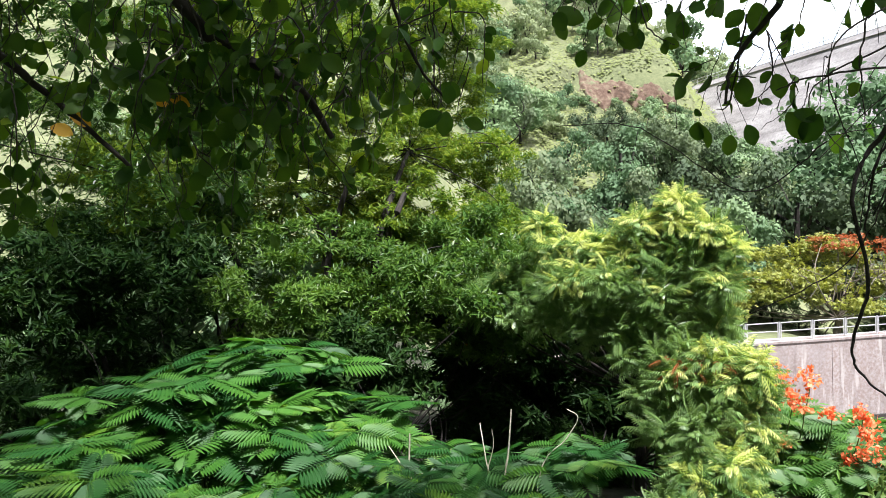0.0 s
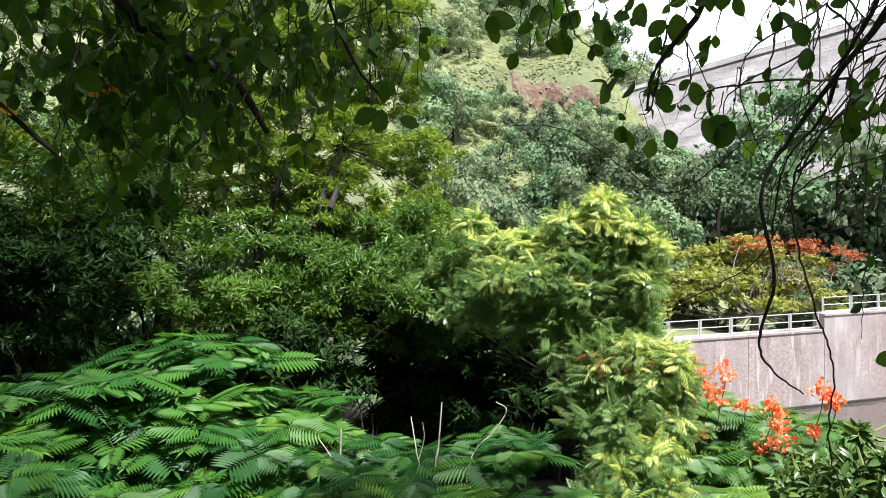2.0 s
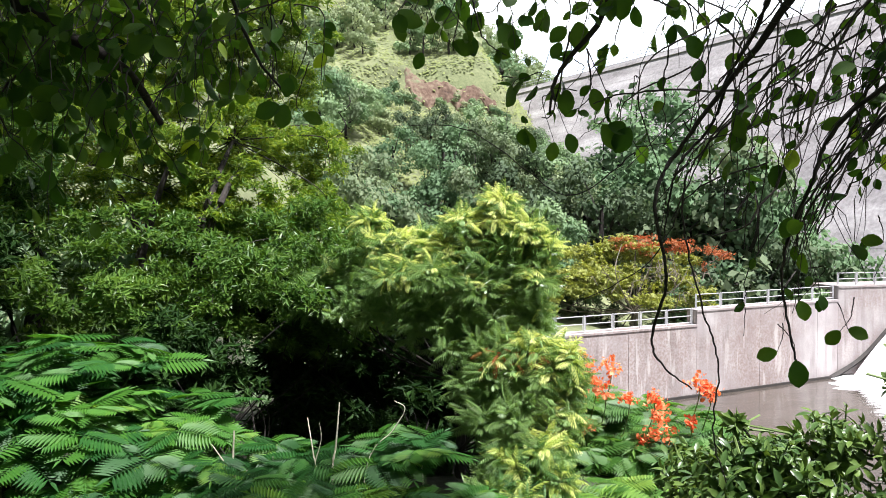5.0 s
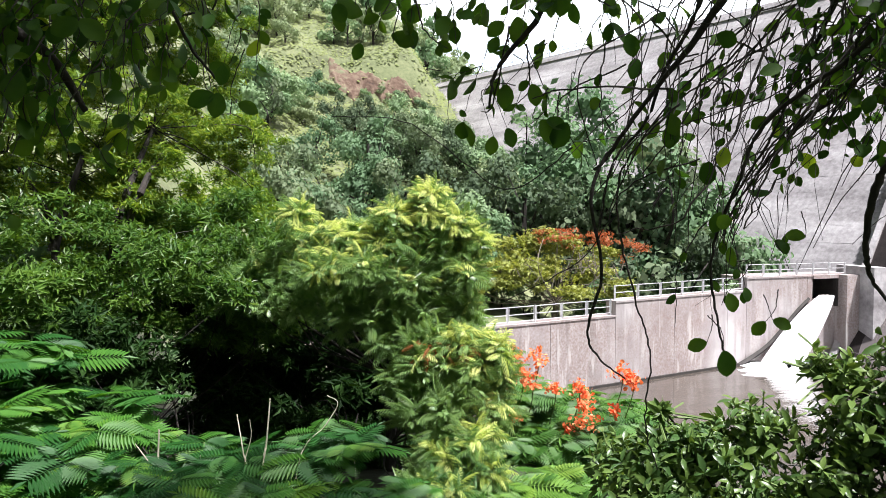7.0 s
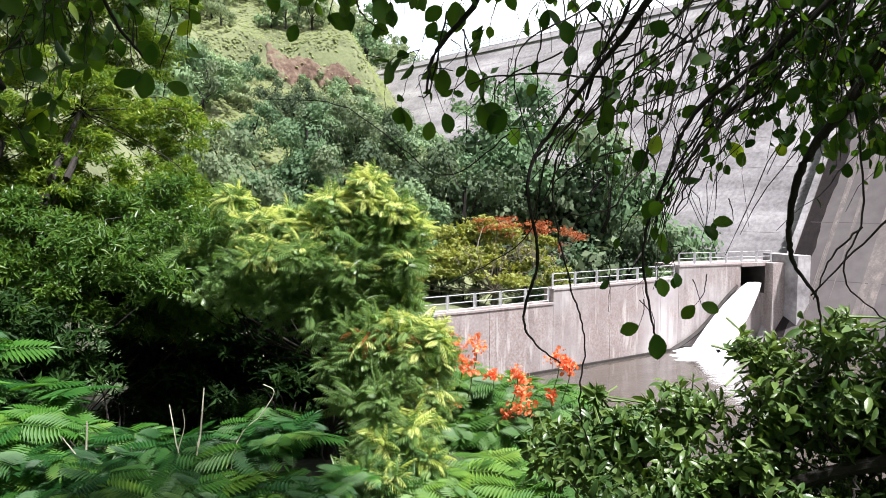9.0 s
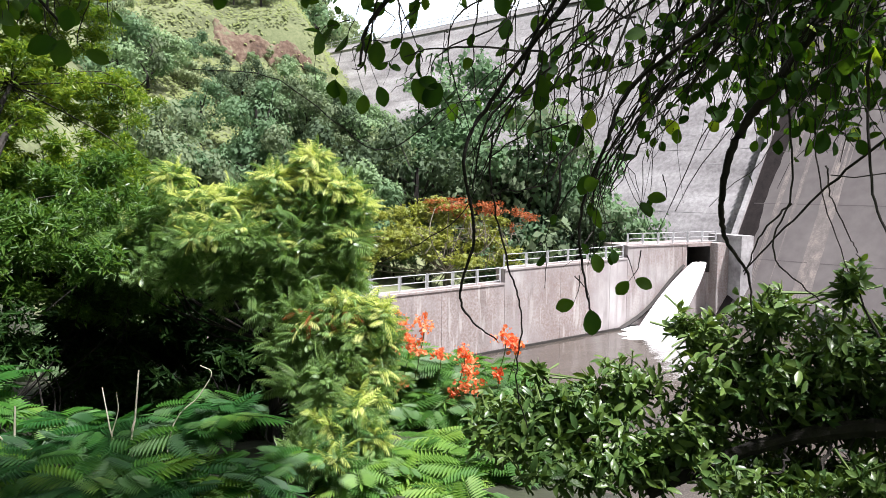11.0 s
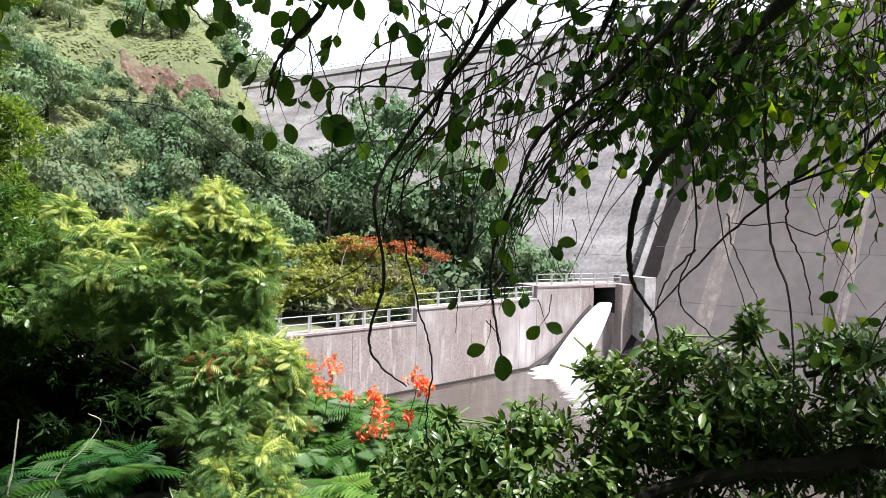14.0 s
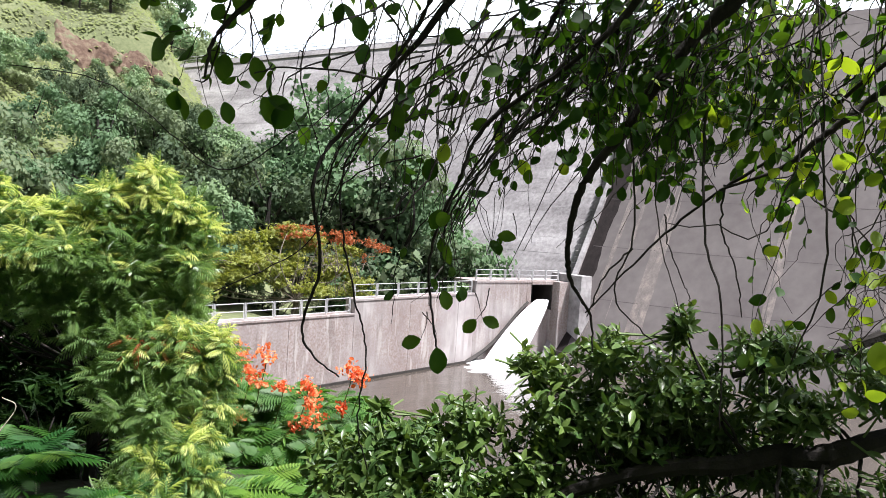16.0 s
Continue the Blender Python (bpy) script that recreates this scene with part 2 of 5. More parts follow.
def drip_concrete(name, pale, mid, brown, dark):
    """Board-cast concrete: blotches, brown stain in patches, long thin drips and white lime runs."""
    m, n, l = nodes_of(name)
    co = n.new("ShaderNodeTexCoord")

    def tex(scale, stretch, detail=6.0):
        mp, t = n.new("ShaderNodeMapping"), n.new("ShaderNodeTexNoise")
        mp.inputs["Scale"].default_value = stretch
        t.inputs["Scale"].default_value, t.inputs["Detail"].default_value = scale, detail
        l.new(co.outputs["Object"], mp.inputs["Vector"])
        l.new(mp.outputs[0], t.inputs["Vector"])
        return t.outputs["Fac"]

    def mixed(fac, a, b):
        x = n.new("ShaderNodeMix")
        x.data_type = "RGBA"
        l.new(fac, x.inputs[0])
        l.new(a, x.inputs[6])
        l.new(b, x.inputs[7])
        return x.outputs[2]

    def mask(value, lo, hi):
        r = n.new("ShaderNodeMapRange")
        r.inputs[1].default_value, r.inputs[2].default_value = lo, hi
        l.new(value, r.inputs[0])
        return r.outputs[0]

    def times(a, b):
        x = n.new("ShaderNodeMath")
        x.operation = "MULTIPLY"
        l.new(a, x.inputs[0])
        l.new(b, x.inputs[1])
        return x.outputs[0]

    def half(a, f):
        x = n.new("ShaderNodeMath")
        x.operation = "MULTIPLY"
        x.inputs[1].default_value = f
        l.new(a, x.inputs[0])
        return x.outputs[0]

    blotch, grain, drip, run, patch = tex(0.55, (1, 1, 0.8), 8), tex(7, (1, 1, 1)), tex(1.5, (1, 1, 0.09), 7), tex(2.6, (1, 1, 0.12), 6), tex(0.16, (1, 1, 1.2), 3)
    col = ramp(n, l, blotch, [(0.35, mid), (0.62, pale)])
    rgb = [n.new("ShaderNodeRGB") for _ in range(3)]
    for node, c in zip(rgb, (brown, dark, (0.62, 0.6, 0.58))):
        node.outputs[0].default_value = (*c, 1)
    col = mixed(half(times(mask(patch, 0.42, 0.56), mask(grain, 0.25, 0.65)), 0.8), col, rgb[0].outputs[0])
    col = mixed(half(times(mask(drip, 0.47, 0.6), mask(blotch, 0.42, 0.62)), 0.5), col, rgb[1].outputs[0])
    col = mixed(half(times(mask(run, 0.58, 0.66), mask(patch, 0.45, 0.56)), 0.5), col, rgb[2].outputs[0])
    p = n["Principled BSDF"]
    l.new(col, p.inputs["Base Color"])
    p.inputs["Roughness"].default_value = 0.87
    bump = n.new("ShaderNodeBump")
    bump.inputs["Strength"].default_value, bump.inputs["Distance"].default_value = 0.4, 0.03
    l.new(grain, bump.inputs["Height"])
    l.new(bump.outputs[0], p.inputs["Normal"])
    return m


M_CONCRETE = drip_concrete("stained_concrete", (0.48, 0.455, 0.45), (0.32, 0.29, 0.288), (0.26, 0.19, 0.165), (0.13, 0.105, 0.095))
M_DAM = surface("pale_dam_concrete", [(0.33, (0.16, 0.152, 0.155)), (0.45, (0.26, 0.25, 0.253)), (0.55, (0.35, 0.338, 0.342)), (0.68, (0.5, 0.49, 0.495))], 0.3, 0.88, 0.6, 0.15, fine=9, stretch=(0.35, 0.35, 1.6), detail=10)
M_DAMDARK = surface("weathered_dam_concrete", [(0.3, (0.09, 0.078, 0.078)), (0.5, (0.125, 0.112, 0.11)), (0.72, (0.17, 0.155, 0.15))], 0.12, 0.85, 0.3, 0.05, fine=10, stretch=(1.5, 1.5, 0.3))
M_LIME = surface("lime_streak", [(0.3, (0.13, 0.115, 0.11)), (0.5, (0.18, 0.16, 0.15)), (0.7, (0.3, 0.26, 0.23))], 0.9, 0.85, 0.3, 0.02, stretch=(2.5, 2.5, 0.15))
M_DIVSHADOW = surface("shadowed_concrete", [(0.3, (0.012, 0.01, 0.01)), (0.7, (0.032, 0.026, 0.025))], 0.9, 0.8, 0.3, 0.02, stretch=(2.5, 2.5, 0.15), spec=0.15)
M_RAIL = surface("painted_steel", [(0.3, (0.42, 0.43, 0.45)), (0.7, (0.62, 0.63, 0.64))], 3, 0.45, 0.1, 0.002)
# near-black for wet edges; also stands in for shade inside the outlet opening
M_SHADEWET = surface("recess_shade_and_wet", [(0.3, (0.02, 0.018, 0.016)), (0.7, (0.05, 0.045, 0.04))], 2, 0.8)
M_SOIL = surface("shaded_soil_and_litter", [(0.3, (0.018, 0.017, 0.012)), (0.55, (0.03, 0.036, 0.017)), (0.75, (0.05, 0.065, 0.026))], 0.8, 0.95, 0.8, 0.06)
M_SCAR = surface("red_earth", [(0.35, (0.045, 0.028, 0.018)), (0.47, (0.1, 0.062, 0.042)), (0.56, (0.16, 0.115, 0.08)), (0.66, (0.16, 0.19, 0.1))], 0.35, 0.95, 0.9, 0.4, fine=5)
M_FOAM = surface("white_water", [(0.25, (0.72, 0.75, 0.78)), (0.6, (0.92, 0.93, 0.94))], 1.2, 0.5, 0.6, 0.12, stretch=(2.5, 2.5, 0.5))
M_WATER = surface("pool_water", [(0.3, (0.055, 0.045, 0.038)), (0.7, (0.09, 0.078, 0.065))], 0.5, 0.06, 0.45, 0.08, fine=5, stretch=(0.5, 2.0, 1))
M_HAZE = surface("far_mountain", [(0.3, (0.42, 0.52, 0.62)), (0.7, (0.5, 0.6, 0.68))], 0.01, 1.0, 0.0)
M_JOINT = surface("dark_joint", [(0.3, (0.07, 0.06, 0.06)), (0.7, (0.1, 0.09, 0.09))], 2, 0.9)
M_HAZE.node_tree.nodes["Principled BSDF"].inputs["Emission Color"].default_value = (0.5, 0.66, 0.85, 1)   # glow stands in for sunlit mist in front of the ridge
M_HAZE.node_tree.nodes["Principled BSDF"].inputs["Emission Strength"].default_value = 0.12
M_SKYGLOW = surface("white_sky_glow", [(0.3, (0.8, 0.8, 0.8)), (0.7, (0.9, 0.9, 0.9))], 0.002, 1.0, 0.0)
M_SKYGLOW.node_tree.nodes["Principled BSDF"].inputs["Emission Color"].default_value = (0.96, 0.98, 1.0, 1)
M_SKYGLOW.node_tree.nodes["Principled BSDF"].inputs["Emission Strength"].default_value = 0.5

# ---- ground: one sheet, valley and hillside ----
def height(x, y):
    d = np.hypot(x, y)
    b = np.degrees(np.arctan2(x, np.maximum(y, 0.01)))
    right = smooth(-6, 12, b) * smooth(0, 6, y + 0.4 * x)
    edge = smooth(20, 42, b)
    low = -0.35 * smooth(2.5, 7, d) - 10.0 * smooth(6 - 2.6 * edge, 25 - 14 * edge, d) * right - 1.6 * (1 - right) * smooth(6, 18, d)
    back = smooth(47.9, 49.0, y + 0.245 * np.clip(38 - x, 0, 34))        # the bench behind the training wall
    bench = low * (1 - right) - 5.7 * right
    z = low * (1 - back) + bench * back
    start = 48 * right + 24 * (1 - right)
    up = np.maximum(0, y - start)
    z = z + 0.325 * up * smooth(0, 30, up) ** 0.5 + 0.0009 * up ** 2 * smooth(300, 100, up)
    z = z - (0.30 * np.maximum(0, x - 20 - 0.15 * up) + 0.5 * np.maximum(0, x - 26 - 0.08 * up) * smooth(38, 70, up)) * back
    z = z + 5.2 * smooth(109, 115, y) * smooth(6, 14, x) * smooth(39, 31, x)
    z = np.minimum(z, 150 + 0 * z)
    roll = np.sin(x * 0.11 + 1.3) * np.sin(y * 0.083) + 0.5 * np.sin(x * 0.27) * np.cos(y * 0.21 + 0.7)
    z = z + roll * 1.6 * smooth(60, 110, y) + 0.06 * np.sin(x * 1.9) * np.sin(y * 1.7 + 0.4)
    # the river runs below the dam, out to the right
    bed = smooth(26, 34, x) * smooth(40, 30, np.abs(y - 20)) * (1 - back)
    return z * (1 - bed) + np.minimum(z, -10.6) * bed


def warp(n, far, fine):
    u = np.linspace(-1, 1, n)
    return fine * u + (far - fine) * np.sign(u) * np.abs(u) ** 5


gx = np.unique(np.round(np.concatenate([warp(221, 2600, 110), np.arange(8, 44, 0.9)]), 3))
gy = np.concatenate([warp(231, 2600, 150), [47.2, 47.7, 48.2], np.arange(102, 120, 0.7)])
gy = np.unique(np.round(gy, 3))
X, Y = np.meshgrid(gx, gy, indexing="ij")
soup = Soup()
nx, ny = X.shape
ii, jj = np.meshgrid(np.arange(nx - 1), np.arange(ny - 1), indexing="ij")
soup.add(np.stack([X, Y, height(X, Y)], -1), np.stack([ii * ny + jj, (ii + 1) * ny + jj, (ii + 1) * ny + jj + 1, ii * ny + jj + 1], -1).reshape(-1, 4))
M_GROUND = surface("grassy_ground", [(0.3, (0.06, 0.065, 0.03)), (0.5, (0.13, 0.155, 0.07)), (0.7, (0.21, 0.23, 0.115))], 0.18, 0.95, 0.8, 0.15, fine=14)
ground = part("ground", soup, M_GROUND, smooth_faces=True)
tagged(ground, "grassy sloping ground of valley and hillside", "ground", kind="structure")


def ground_z(x, y):
    return float(height(np.array([x]), np.array([y]))[0])


# leaf litter under the near thicket, its colour darkened for the shade there
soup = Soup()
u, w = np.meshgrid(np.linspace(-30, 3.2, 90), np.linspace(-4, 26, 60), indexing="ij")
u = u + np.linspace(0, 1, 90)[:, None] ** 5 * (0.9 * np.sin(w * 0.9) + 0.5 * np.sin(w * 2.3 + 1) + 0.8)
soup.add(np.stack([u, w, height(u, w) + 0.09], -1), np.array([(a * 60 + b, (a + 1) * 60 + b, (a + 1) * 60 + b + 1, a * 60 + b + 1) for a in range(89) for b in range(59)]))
tagged(part("ground_litter", soup, M_SOIL, smooth_faces=True), "soil and leaf litter under the thicket, darkened for shade", "ground", kind="structure")

# red earth cut in the hillside
soup = Soup()
nu, nw = 90, 22
u, w = np.meshgrid(np.linspace(0, 1, nu), np.linspace(0, 1, nw), indexing="ij")
hi = 113.9 + 0.2 * np.sin(u * 7 + 2) + 0.25 * np.sin(u * 19) - 3.0 * u ** 1.2
lo = hi - 3.2 + 1.9 * u + 0.5 * np.sin(u * 17 + 1) + 0.35 * np.sin(u * 41)
sx, sy = 17.0 + u * 14.5, lo + (hi - lo) * w
rough = np.array([[noise.fractal(Vector((float(x) * 0.8, float(y) * 0.8, 0.0)), 0.6, 2.0, 4) for x, y in zip(r0, r1)] for r0, r1 in zip(sx, sy)])
sz = height(sx, sy) + 0.55 + 0.3 * rough
edge_in = np.minimum(np.minimum(u, 1 - u) * 14, np.minimum(w, 1 - w) * 6)
sz -= 1.1 * smooth(1, 0, edge_in + 0.25 * rough)
ii, jj = np.meshgrid(np.arange(nu - 1), np.arange(nw - 1), indexing="ij")
soup.add(np.stack([sx, sy, sz], -1), np.stack([ii * nw + jj, (ii + 1) * nw + jj, (ii + 1) * nw + jj + 1, ii * nw + jj + 1], -1).reshape(-1, 4))
tagged(part("earth_cut", soup, M_SCAR, smooth_faces=True), "bare reddish earth cut in the green hillside", "earth cut", kind="structure")

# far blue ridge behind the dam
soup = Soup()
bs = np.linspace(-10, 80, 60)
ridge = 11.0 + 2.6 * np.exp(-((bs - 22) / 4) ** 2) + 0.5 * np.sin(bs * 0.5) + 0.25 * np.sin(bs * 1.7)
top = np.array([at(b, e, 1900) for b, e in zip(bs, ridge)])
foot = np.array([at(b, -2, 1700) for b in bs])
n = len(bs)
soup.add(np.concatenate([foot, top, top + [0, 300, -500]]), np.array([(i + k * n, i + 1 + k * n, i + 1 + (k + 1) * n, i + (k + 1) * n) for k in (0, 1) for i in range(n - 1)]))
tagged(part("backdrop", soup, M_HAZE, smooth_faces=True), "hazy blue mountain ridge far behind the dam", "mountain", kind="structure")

# added glowing card low over the valley's end, stands in for white sky
soup = Soup()
bs = np.linspace(-50, 95, 60)
k = len(bs)
rows_ = [np.array([at(b, e, 2400) for b in bs]) for e in (4, 14, 24 )]
rows_.append(np.array([at(b, 27 + 2.5 * math.sin(b * 0.17) + math.sin(b * 0.6), 2450) for b in bs]))
soup.add(np.concatenate(rows_), np.array([(i + r * k, i + 1 + r * k, i + 1 + (r + 1) * k, i + (r + 1) * k) for r in range(3) for i in range(k - 1)]))
tagged(part("backdrop_cloud", soup, M_SKYGLOW, smooth_faces=True), "glowing white card standing in for the bright sky", "cloud", kind="structure")

# ---- the dam ----
CREST = 25.6
N_ = np.array([0.949, 0.316, 0.0])            # into the dam
T_ = np.array([0.316, -0.949, 0.0])           # along the crest, towards the near bank
C0 = np.array([64.1, 75.6, CREST])
SLOPE = 0.715


def dam(s, z, out=0.0):
    """A place on the downstream face: s along the crest, height z, metres out of the face."""
    return C0 + T_ * s - N_ * (SLOPE * (CREST - z) + out) + np.array([0, 0, z - CREST])


def slab(soup, s0, s1, z0, z1, out0, out1):
    """A block lying on the face between two heights."""
    v = [dam(s, z, o) for o in (out0, out1) for s, z in ((s0, z0), (s1, z0), (s1, z1), (s0, z1))]
    soup.add(v, [(0, 1, 2, 3), (7, 6, 5, 4), (0, 4, 5, 1), (1, 5, 6, 2), (2, 6, 7, 3), (3, 7, 4, 0)])


SDIV = 22.0
dam_wall = tagged(new("wall_dam"), "tall pale concrete dam with sloping downstream face", "dam", kind="structure")
soup = Soup()
body = [dam(s, z, o) for s in (-95, SDIV) for z, o in ((-12, -0.06), (CREST, -0.06))] + [dam(s, CREST, -7) for s in (-95, SDIV)]
soup.add(body, [(0, 1, 3, 2), (1, 4, 5, 3)])
part("core", soup, M_DAM, dam_wall)
LIFT = 1.5
zs = np.arange(-11.5, CREST - 0.1, LIFT)
for k, z in enumerate(zs):
    for s0 in np.arange(-95, SDIV - 0.1, 13.0):
        soup = Soup()
        slab(soup, s0 + 0.015, min(s0 + 12.985, SDIV), z, min(z + LIFT - 0.014, CREST), -0.4, 0.012 * (k % 2) + 0.008 * ((k * 7 + int(s0)) % 3))
        part("lift", soup, M_DAM, dam_wall)
soup = Soup()
slab(soup, -95, SDIV, CREST, CREST + 1.0, -0.4, 0.25)
part("parapet", soup, M_DAM, dam_wall, "whitish parapet along the crest")

spill = tagged(new("wall_spillway"), "dark weathered spillway face with pale lime streaks", "spillway", kind="structure")
soup = Soup()
slab(soup, SDIV + 0.25, SDIV + 95, -14, CREST - 1.5, -3, 1.5)
part("face", soup, M_DAMDARK, spill)
for z in np.arange(-9, CREST - 3, 4.5):
    soup = Soup()
    slab(soup, SDIV + 0.7, SDIV + 94, z, z + 0.05, 1.4, 1.51)
    part("lift_joint", soup, M_JOINT, spill)
rg = np.random.default_rng(8)
for s, wd, z0, z1 in ((24.8, 0.3, -10, 14), (26.2, 0.22, -9, 12), (28.7, 1.2, -11, 8), (38.6, 1.1, -10, 22), (46.8, 0.7, -10, 22), (53, 0.5, -9, 20)):
    soup = Soup()
    for strand in range(14):
        k = 30
        zz = np.linspace(z0 + rg.uniform(0, 0.35) * (z1 - z0), z1 - rg.uniform(0, 0.3) * (z1 - z0), k)
        hw = wd * rg.uniform(0.05, 0.16) * (0.6 + 0.4 * rg.random(k)) * np.minimum(1, np.minimum(np.arange(k) + 0.3, np.arange(k)[::-1] + 0.3) / 8)
        off = s + wd * rg.normal(0, 0.3) + np.cumsum(rg.normal(0, 0.012, k))
        lift = 1.504 + 0.002 * strand
        v = np.array([dam(a - h, z, lift) for a, h, z in zip(off, hw, zz)] + [dam(a + h, z, lift) for a, h, z in zip(off, hw, zz)])
        soup.add(v, [(i, i + k, i + k + 1, i + 1) for i in range(k - 1)])
    part("lime_streak", soup, M_LIME, spill, "pale lime streak")
# shadow of the divide wall, painted on the spillway face as a dark band
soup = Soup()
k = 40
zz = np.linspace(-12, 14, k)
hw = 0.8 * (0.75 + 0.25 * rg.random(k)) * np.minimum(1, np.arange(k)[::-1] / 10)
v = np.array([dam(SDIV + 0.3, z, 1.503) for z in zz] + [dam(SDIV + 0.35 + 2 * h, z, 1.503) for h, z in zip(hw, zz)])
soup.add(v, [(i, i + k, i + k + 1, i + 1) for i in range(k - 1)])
part("wet_band", soup, M_DIVSHADOW, spill, "dark band painted as the divide wall's shadow")

divide = tagged(new("wall_divide"), "sloping concrete divide wall with a stepped edge", "divide wall", kind="structure")
soup = Soup()
slab(soup, SDIV - 0.25, SDIV + 0.25, -13, CREST + 0.6, -1, 1.75)
part("wall", soup, M_DAM, divide)
for k, z in enumerate(np.arange(-6, CREST, 0.55)):
    soup = Soup()
    c = dam(SDIV - 1.2, z, 0.0)
    for a, b in ((c, c + T_ * 1.0),):
        q = -N_ * 0.5
        v = [a, b, b + q, a + q]
        v = v + [p + np.array([0, 0, 0.5]) for p in v]
        soup.add(v, [(0, 3, 2, 1), (4, 5, 6, 7), (0, 1, 5, 4), (1, 2, 6, 5), (2, 3, 7, 6), (3, 0, 4, 7)])
    part("stair_step", soup, M_DAM, divide)

# ---- training wall with outlet, pool ----
WY = 46.6
TURN = radians(13.8)                      # the long wall bends towards the near bank west of x = 38


def bent(soup):
    """Turns what stands west of x = 38 with the wall."""
    for v in soup.v:
        m = v[:, 0] < 38
        dx, dy = v[m, 0] - 38, v[m, 1] - WY
        v[m, 0], v[m, 1] = 38 + dx * math.cos(TURN) - dy * math.sin(TURN), WY + dx * math.sin(TURN) + dy * math.cos(TURN)
    return soup


training = tagged(new("wall_training"), "stained concrete training wall beside the pool", "retaining wall", kind="structure")
JOINT = 0.014
for x0, x1, top in ((3, 24.9, -5.02), (24.9, 38, -4.1), (38, 44.0, -3.15)):
    for a in np.arange(x0, x1 - 0.1, 5.5):
        b = min(a + 5.5, x1)
        soup = Soup()
        box(soup, (a + JOINT, WY, -12), (b - JOINT, WY + 0.9, top - 0.12))
        part("panel", bent(soup), M_CONCRETE, training)
    soup = Soup()
    box(soup, (x0, WY + 0.06, -12), (x1, WY + 0.85, top - 0.15))
    part("core", bent(soup), M_CONCRETE, training)
    soup = Soup()
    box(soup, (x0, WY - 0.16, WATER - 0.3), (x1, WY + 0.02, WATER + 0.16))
    part("waterline", bent(soup), M_SHADEWET, training, "dark wet waterline")
    soup = Soup()
    box(soup, (x0, WY - 0.05, top - 0.12), (x1, WY + 1.0, top))
    part("coping", bent(soup), M_CONCRETE, training)

outlet = tagged(new("wall_outlet"), "concrete sluice outlet with dark opening", "sluice outlet", kind="structure")
# back and jambs of the opening are painted near-black in place of shade
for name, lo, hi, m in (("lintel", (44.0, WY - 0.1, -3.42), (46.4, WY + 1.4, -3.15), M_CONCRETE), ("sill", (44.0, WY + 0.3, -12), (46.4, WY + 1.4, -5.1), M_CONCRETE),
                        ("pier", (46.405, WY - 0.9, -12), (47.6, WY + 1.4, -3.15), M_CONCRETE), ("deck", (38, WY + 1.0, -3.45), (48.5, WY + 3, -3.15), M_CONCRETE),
                        ("gate_shaft", (44.0, WY + 2.2, -6.4), (46.4, WY + 2.6, -3.45), M_SHADEWET), ("side_jamb", (43.8, WY + 0.9, -6), (44.0, WY + 2.3, -3.45), M_SHADEWET),
                        ("jamb_lining", (46.3, WY - 0.05, -5.6), (46.4, WY + 2.3, -3.45), M_SHADEWET), ("end_wall", (47.605, WY - 2.2, -12), (48.9, WY + 1.4, -2.5), M_DAM)):
    soup = Soup()
    box(soup, lo, hi)
    part(name, soup, m, outlet)
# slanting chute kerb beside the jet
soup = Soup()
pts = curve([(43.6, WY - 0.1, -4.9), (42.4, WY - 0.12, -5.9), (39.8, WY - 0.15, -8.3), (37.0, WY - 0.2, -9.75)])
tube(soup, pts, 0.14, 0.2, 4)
part("kerb", soup, M_SHADEWET, outlet, "dark kerb of the chute")

rg = np.random.default_rng(5)
soup = Soup()
nu, nv = 46, 19
for shell in (0, 1):
    u, w = np.meshgrid(np.linspace(0, 1, nu), np.linspace(-1, 1, nv), indexing="ij")
    left = np.stack([44.5 - 6.35 * u, WY - 0.05 - 0.9 * u, -4.72 - 3.2 * u - 1.9 * u ** 2], -1)
    right = np.stack([46.1 - 2.3 * u - 2.2 * u ** 2, WY - 0.05 - 1.6 * u, -4.8 - 2.7 * u - 2.2 * u ** 2], -1)
    f = (w + 1)[..., None] / 2
    rise = (0.15 + 0.3 * u) * np.sqrt(np.maximum(0, 1 - w ** 2)) * (1 if shell == 0 else -0.3) + (0.03 + 0.06 * u) * rg.standard_normal(u.shape) * (1 - w ** 2)
    v = left * (1 - f) + right * f + np.stack([0 * u, -0.6 * rise, 0.6 * rise], -1)
    ii, jj = np.meshgrid(np.arange(nu - 1), np.arange(nv - 1), indexing="ij")
    soup.add(v, np.stack([ii * nv + jj, (ii + 1) * nv + jj, (ii + 1) * nv + jj + 1, ii * nv + jj + 1], -1).reshape(-1, 4))
tagged(part("water_jet", soup, M_FOAM, smooth_faces=True), "white foaming jet of water rushing from the sluice", "water jet", kind="stuff")
soup = Soup()
k = 26
ang = np.arange(k) / k * 2 * np.pi
for ring, (rx, ry, z) in enumerate(((0.4, 0.3, -9.3), (2.2, 1.4, -9.42), (3.6, 2.6, -9.63))):
    wob = 1 + 0.15 * rg.standard_normal(k)
    soup.v.append(np.stack([39.8 + 1.3 * rx * np.cos(ang) * wob, WY - 1.9 - 0.7 + ry * np.sin(ang) * wob, z + 0.08 * rg.standard_normal(k)], -1))
soup.f.append(np.array([(r * k + i, r * k + (i + 1) % k, (r + 1) * k + (i + 1) % k, (r + 1) * k + i) for r in (0, 1) for i in range(k)]))
soup.n = 3 * k
tagged(part("foam", soup, M_FOAM, smooth_faces=True), "white foam where the jet meets the pool", "foam", kind="stuff")

